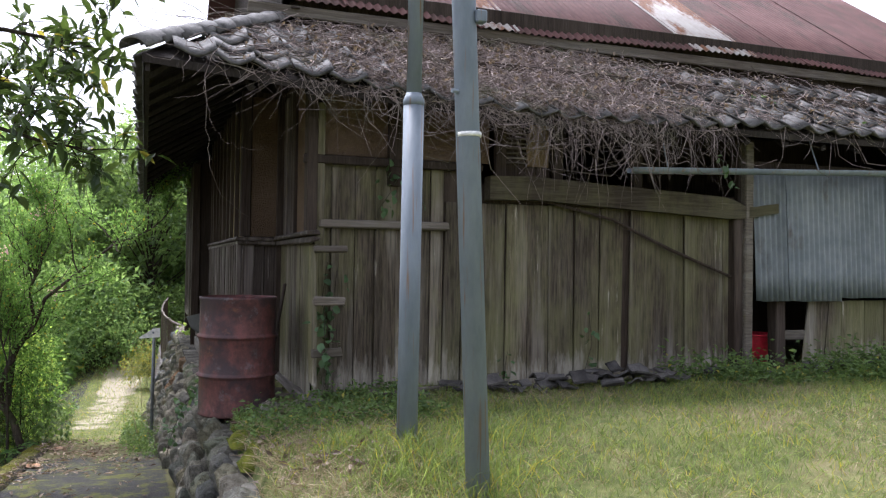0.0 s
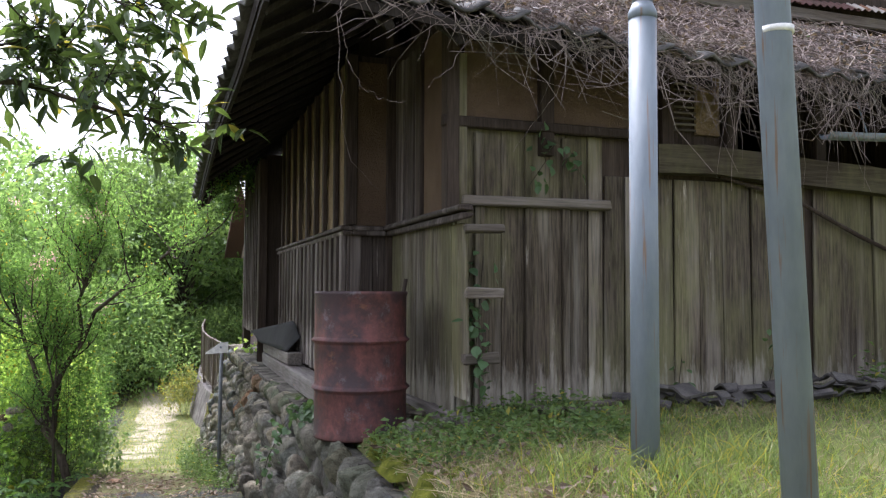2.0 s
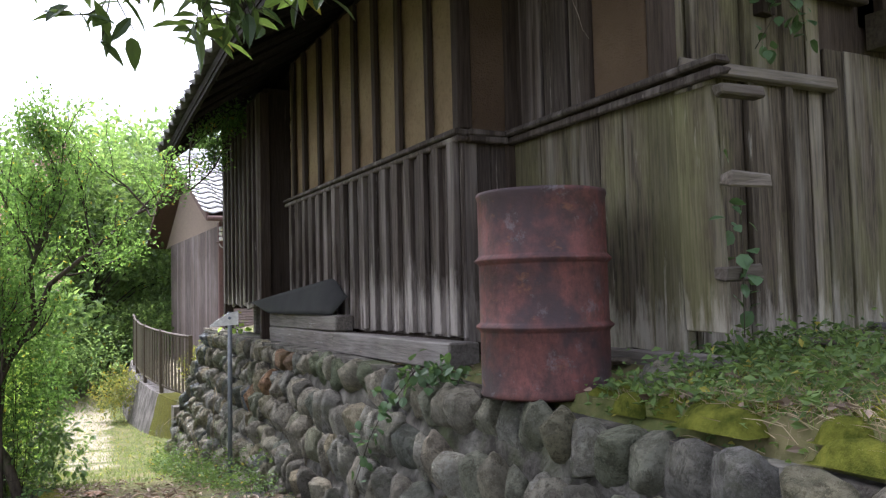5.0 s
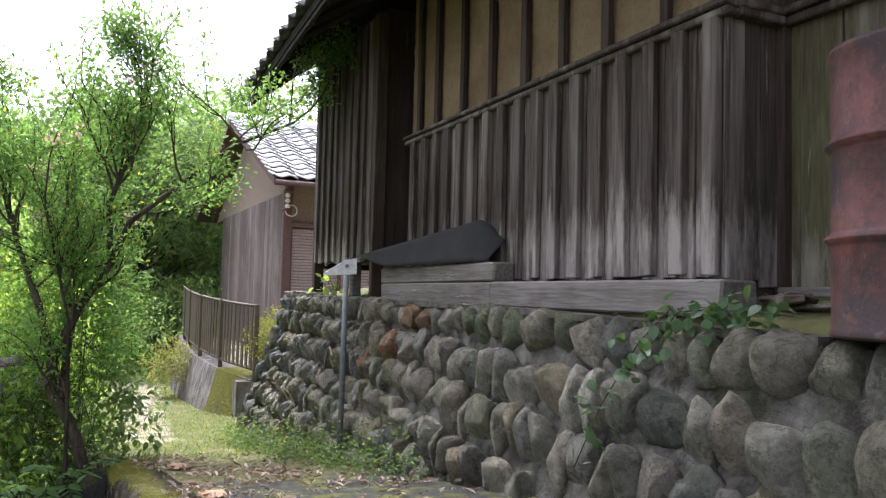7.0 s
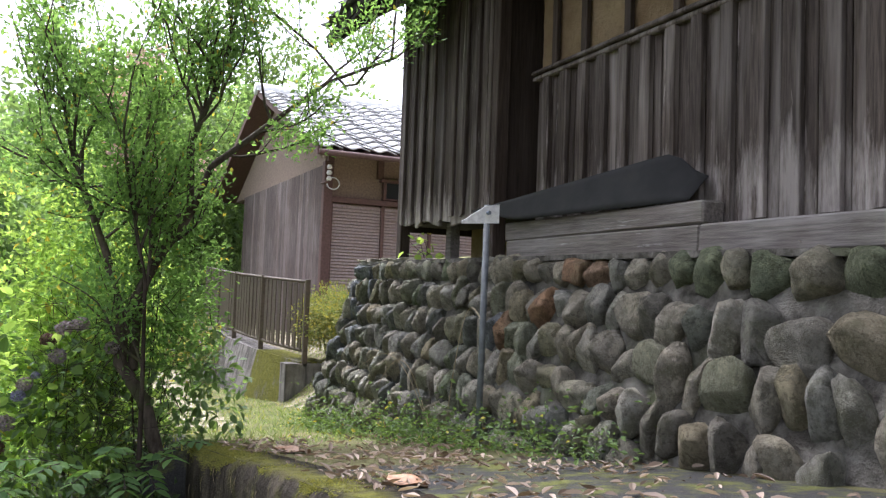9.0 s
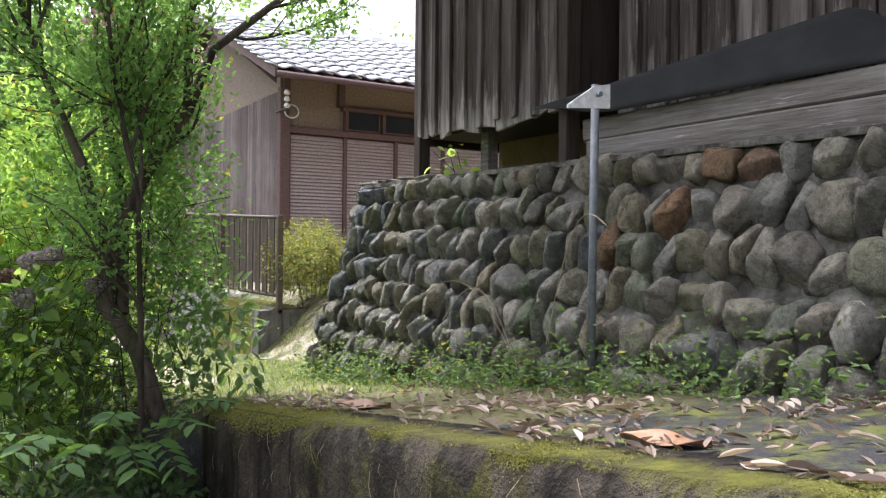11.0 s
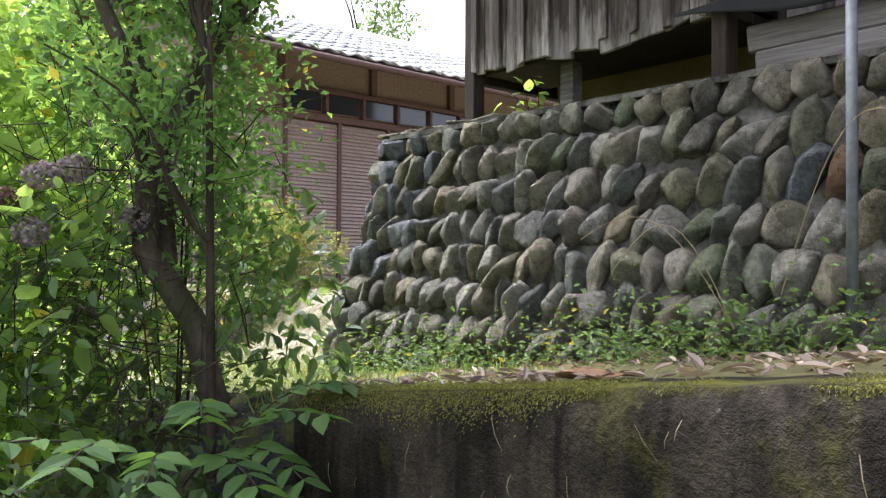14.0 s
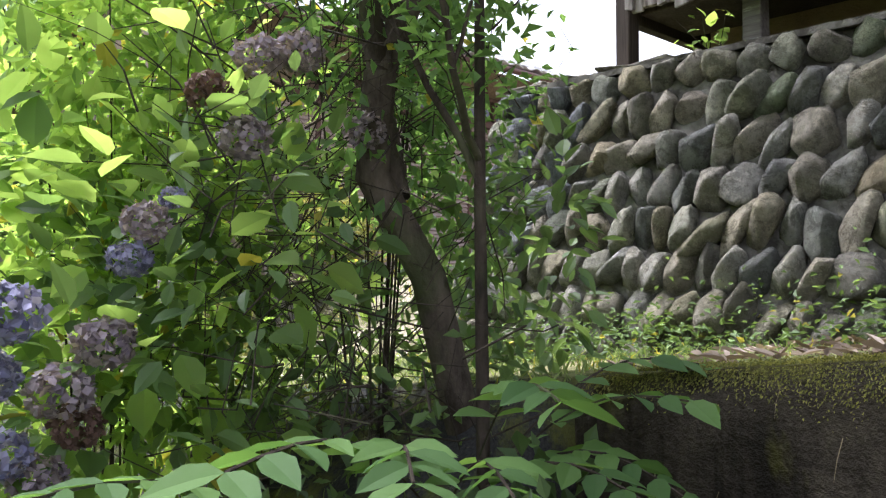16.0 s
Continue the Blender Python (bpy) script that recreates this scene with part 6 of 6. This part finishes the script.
# evergreen bough over the path
rng = np.random.default_rng(51)
bough = thing("evergreen_tree", "evergreen tree with large glossy leaves overhanging the path", "tree", at=(-3.4, 8.9, -0.9))
O = np.array([-3.4, 8.9, -0.9])
g, tips = Geo(), []
g.tube([(0, 0, -0.2), (0.05, 0.05, 1.8), (0.1, 0.0, 3.4), (0.3, -0.1, 5.2)], [0.13, 0.11, 0.09, 0.05], 10, cap=False)
for pts, r in (([(-3.3, 8.9, 2.2), (-2.2, 8.7, 2.9), (-1.2, 8.55, 2.95), (-0.6, 8.5, 2.78), (-0.2, 8.5, 2.72)], 0.035), ([(-3.3, 8.9, 2.9), (-2.0, 8.7, 3.6), (-0.9, 8.6, 3.7), (-0.2, 8.5, 3.6)], 0.04), ([(-3.2, 8.8, 3.4), (-1.9, 8.4, 4.3), (-0.8, 8.3, 4.4), (0.0, 8.3, 4.2)], 0.04), ([(-2.2, 8.7, 3.0), (-1.3, 8.9, 3.3), (-0.7, 9.0, 3.3)], 0.025)):
    P = [np.array(p) - O for p in pts]
    g.tube([tuple(p) for p in P], list(np.linspace(r, r * 0.25, len(P))), 6, cap=False)
    for k in range(20):
        f = rng.uniform(0.7, len(P) - 1.001)
        i = int(f)
        branch(g, tips, P[i] + (P[i + 1] - P[i]) * (f - i), unit(rng.normal(size=3) * 0.8 + np.array([0.6, 0, -0.1])), rng.uniform(0.25, 0.5), 0.008, 1, rng, 0.7, 0.0, 4)
tagged(part("branchwork", g, BARK_DARK, bough, smooth=True), kind="stuff")
part("crown", leaf_twigs(Geo(), tips, rng, 5, 0.165, 0.03, width=0.36, fold=0.2, droop=0.2, big=True), LEAF_GLOSSY, bough)

# ---- grass, weeds and litter ----
rng = np.random.default_rng(61)


def blades(spots, tall, width, mat, name, label, lean=0.5):
    p = np.asarray(spots)
    n = len(p)
    hgt = rng.uniform(0.5, 1.2, n)[:, None] * tall
    d = rng.normal(size=(n, 3)) * np.array([lean, lean, 0]) + np.array([0, 0, 1.0])
    d = unit(d)
    s = unit(np.cross(d, rng.normal(size=(n, 3)))) * width
    bend = rng.normal(size=(n, 3)) * np.array([1, 1, 0]) * hgt * 0.35
    v = np.stack([p - s, p + s, p + d * hgt * 0.55 + s * 0.7 + bend * 0.3, p + d * hgt * 0.55 - s * 0.7 + bend * 0.3, p + d * hgt * 0.95 + bend - np.array([0, 0, 0.1]) * hgt], 1)
    g = Geo()
    g.v, g.n = [v.reshape(-1, 3)], n * 5
    k = np.arange(n)[:, None] * 5
    g.f = [tuple(f) for f in (k + np.array([[0, 1, 2, 3]])).tolist()] + [tuple(f) for f in (k + np.array([[3, 2, 4]])).tolist()]
    return tagged(part(name, g, mat), label, "grass", kind="stuff")


def lawn_spots(n, x0, x1, y0, y1, keep=None):
    out = []
    while len(out) < n:
        x, y = rng.uniform(x0, x1), rng.uniform(y0, y1)
        if keep and rng.random() > keep(x, y):
            continue
        out.append((x, y, height(x, y) - 0.005))
    return out


worn = lambda x, y: 0.35 + 0.65 * smooth(-0.25, 0.35, noise.noise((x * 1.1, y * 1.1, 4)) + 0.25 * (x > 5))
blades(lawn_spots(34000, 0.85, 8.2, 3.4, 6.9, worn), 0.095, 0.0024, GRASS, "lawn_grass", "rough sunlit lawn grass")
blades(lawn_spots(15000, 0.85, 8.2, 3.4, 6.8, lambda x, y: 0.25 + 0.75 * smooth(-0.1, 0.3, noise.noise((x * 0.9, y * 1.3, 8)))), 0.09, 0.0016, STRAW, "dry_grass", "dry straw coloured grass among the lawn", 1.2)
tuft = [(x + rng.normal() * 0.13, y + rng.normal() * 0.13) for x, y in ((1.6, 5.1), (1.75, 4.6), (1.5, 4.9), (1.95, 4.8), (2.1, 5.3), (1.3, 5.4)) for _ in range(230)]
blades([(x, y, height(x, y)) for x, y in tuft], 0.2, 0.0026, GRASS, "grass_tufts", "tall grass tufts round the pole feet")
blades(lawn_spots(4200, 0.78, 2.2, 4.2, 6.4, lambda x, y: smooth(2.3, 0.8, x)), 0.12, 0.002, STRAW, "straw_edge", "dry brown grass at the lawn's edge", 1.6)
blades(lawn_spots(8500, -1.6, 0.75, 12.2, 25), 0.07, 0.0035, GRASS, "path_grass", "short grass along the dirt path")
blades(lawn_spots(6000, 0.5, 2.4, 14.5, 18.5), 0.06, 0.003, GRASS, "garden_grass", "short grass before the house")


def weeds(spots, leaf, name, label, rise=0.12):
    g = Geo()
    p = np.asarray(spots)
    p = p + np.abs(rng.normal(size=p.shape)) * np.array([0, 0, rise])
    d = rng.normal(size=p.shape) * np.array([1, 1, 0.35]) + np.array([0, 0, 0.25])
    leaves(g, p, d, rng.uniform(leaf * 0.6, leaf * 1.3, len(p)), 0.5, rng=rng)
    return tagged(part(name, g, WEED), label, "weeds", kind="stuff")


weeds(lawn_spots(5000, 0.0, 0.5, 9.7, 14.3, lambda x, y: smooth(0.0, 0.4, x + 0.3 * noise.noise((y * 1.4, 0, 3)) + 0.12 * smooth(10, 11.5, y)) * smooth(9.6, 10.4, y)), 0.036, "wall_weeds", "green weeds along the foot of the stone wall", 0.11)
weeds(lawn_spots(5000, 4.3, 8.0, 6.1, 6.9, lambda x, y: smooth(-0.2, 0.3, noise.noise((x * 1.2, y * 2, 9)) + 0.3 * (y - 6.4))), 0.05, "lawn_weeds", "dark green weeds before the plank wall", 0.1)
weeds(lawn_spots(3800, 0.8, 2.1, 5.9, 6.95), 0.04, "lawn_weeds_edge", "low green weeds beside the drum", 0.05)
weeds(lawn_spots(5200, -2.6, -0.9, 12.6, 18), 0.05, "path_weeds", "low leafy weeds beside the path", 0.12)
weeds(lawn_spots(4200, -5.2, -3.3, 8, 14), 0.06, "lane_weeds", "low leafy weeds beside the lane", 0.2)

moss = Geo()
for i in range(14):
    x, y, r = rng.uniform(0.78, 1.0), rng.uniform(5.7, 7.0), rng.uniform(0.05, 0.13)
    z = height(x, y)
    moss.grid(lambda u, v: (x + r * (2 * u - 1) * 0.8, y + r * 1.4 * (2 * v - 1), z - 0.05 + 0.08 * max(0, 1 - (2 * u - 1) ** 2 - (2 * v - 1) ** 2) ** 0.5 * (1 + noise.noise((u * 7, v * 7, i)))), 7, 7)
tagged(part("moss_cushions", moss, MOSS, smooth=True), "bright yellow green moss on the wall's edge", "moss", kind="stuff")

litter = Geo()
at = []
while len(at) < 1000:
    x, y = rng.uniform(-0.98, 0.45), rng.uniform(7.2, 12.6)
    if rng.random() < (0.2 + 0.8 * smooth(-0.1, 0.25, noise.noise((x * 2.2, y * 2.2, 1)))) * (0.12 + 0.88 * smooth(8.8, 9.6, y)):
        at.append((x, y, height(x, y) + 0.008 + 0.01 * rng.random()))
leaves(litter, at, rng.normal(size=(len(at), 3)) * np.array([1, 1, 0.15]), rng.uniform(0.016, 0.05, len(at)) * rng.uniform(0.6, 1.3, len(at)), 0.42, 0.6, -0.3, True, rng)
at = [(x, y, height(x, y) + 0.03) for x, y in zip(rng.uniform(0.8, 1.6, 260), rng.uniform(5.0, 6.6, 260))]
leaves(litter, at, rng.normal(size=(len(at), 3)) * np.array([1, 1, 0.2]), rng.uniform(0.03, 0.08, len(at)), 0.4, 0.35, -0.1, rng=rng)
at = [(x, y, height(x, y) + 0.012) for x, y in zip(rng.uniform(0.76, 1.3, 300), rng.uniform(7.0, 11.6, 300))]
leaves(litter, at, rng.normal(size=(len(at), 3)) * np.array([1, 1, 0.2]), rng.uniform(0.02, 0.07, len(at)), 0.4, 0.35, -0.1, rng=rng)
pale_leaves, at = Geo(), []
while len(at) < 420:
    x, y = -1.0 + abs(rng.normal()) * 0.6, rng.uniform(7.6, 12.5)
    if x < 0.4 and rng.random() < smooth(-0.25, 0.3, noise.noise((x * 1.6, y * 1.3, 11))) * (0.35 + 0.65 * smooth(8.6, 9.6, y)) * (1 - 0.7 * smooth(11.4, 12.4, y)):
        at.append((x, y, height(x, y) + 0.012 + 0.012 * rng.random()))
leaves(pale_leaves, at, rng.normal(size=(len(at), 3)) * np.array([1, 1, 0.12]), rng.uniform(0.03, 0.085, len(at)), 0.3, 0.5, -0.12, True, rng)
tagged(part("pale_leaf_litter", pale_leaves, LITTER_PALE), "long pale dry leaves lying on the mossy road", "leaves", kind="stuff")
tagged(part("leaf_litter", litter, LITTER), "brown and pale dry leaves scattered on the ground", "leaves", kind="stuff")
ORANGE = plain("orange_dry_leaf", (0.19, 0.1, 0.05), 0.6, 0.0, 14, 0.65)
for x, y, s, a in ((-0.65, 11.45, 0.25, -0.9), (-0.72, 9.72, 0.22, -1.2)):
    z = height(x, y)
    g = Geo().slab(lambda u, v: (s * (u - 0.5), s * 0.55 * (v - 0.5) * math.sin(math.pi * min(1, 0.08 + u * 0.95)), 0.006 + 0.022 * abs(2 * v - 1) ** 2 * (0.4 + 0.6 * math.sin(3 * u + 1) ** 2) + 0.012 * u * u + 0.004 * math.sin(9 * u + 4 * v)), 16, 10, (0, 0, -0.0012))
    ob = part("dry_leaf", g, ORANGE, smooth=True)
    ob.location, ob.rotation_euler = (x, y, z), (0, -0.02, a)
    tagged(ob, "large curled orange brown dry leaf on the road", "leaf", "large dry leaves")
# dead roots and straw clinging to the face of the low wall
roots = Geo()
for k in range(190):
    y = rng.uniform(7.5, 12.35)
    z = rng.uniform(lerp(LANE, y) + 0.1, lerp(UPPER, y) - 0.01)
    l = rng.uniform(0.02, 0.09)
    sl = rng.normal() * 0.35
    r = rng.uniform(0.0005, 0.0013)
    x = KERB_X - 0.011
    roots.tube([(x, y, z), (x - 0.008, y + l * sl * 0.5, z - l * 0.5), (x - 0.002, y + l * sl, z - l)], [r, r, r * 0.5], 3, cap=False)
tagged(part("dead_roots", roots, STRAW), "pale dead roots clinging to the concrete face", "roots", kind="stuff")
# dry stalks arching before the stone wall
for p0, p1, hgt in (((0.2, 11.5, -0.33), (-0.05, 12.0, 0.0), 0.25), ((0.2, 11.5, -0.33), (0.02, 11.9, -0.12), 0.3), ((0.25, 11.35, -0.2), (0.2, 10.9, 0.35), 0.3)):
    a, b = Vector(p0), Vector(p1)
    ob = part("dry_stalk", Geo().tube([a.lerp(b, s) + Vector((0, 0, hgt * math.sin(math.pi * s) * 0.9)) for s in np.linspace(0, 1, 13)], 0.0022, 4), STRAW)
    tagged(ob, "arching dry straw coloured stalk by the wall", "stalk", "dry stalks")
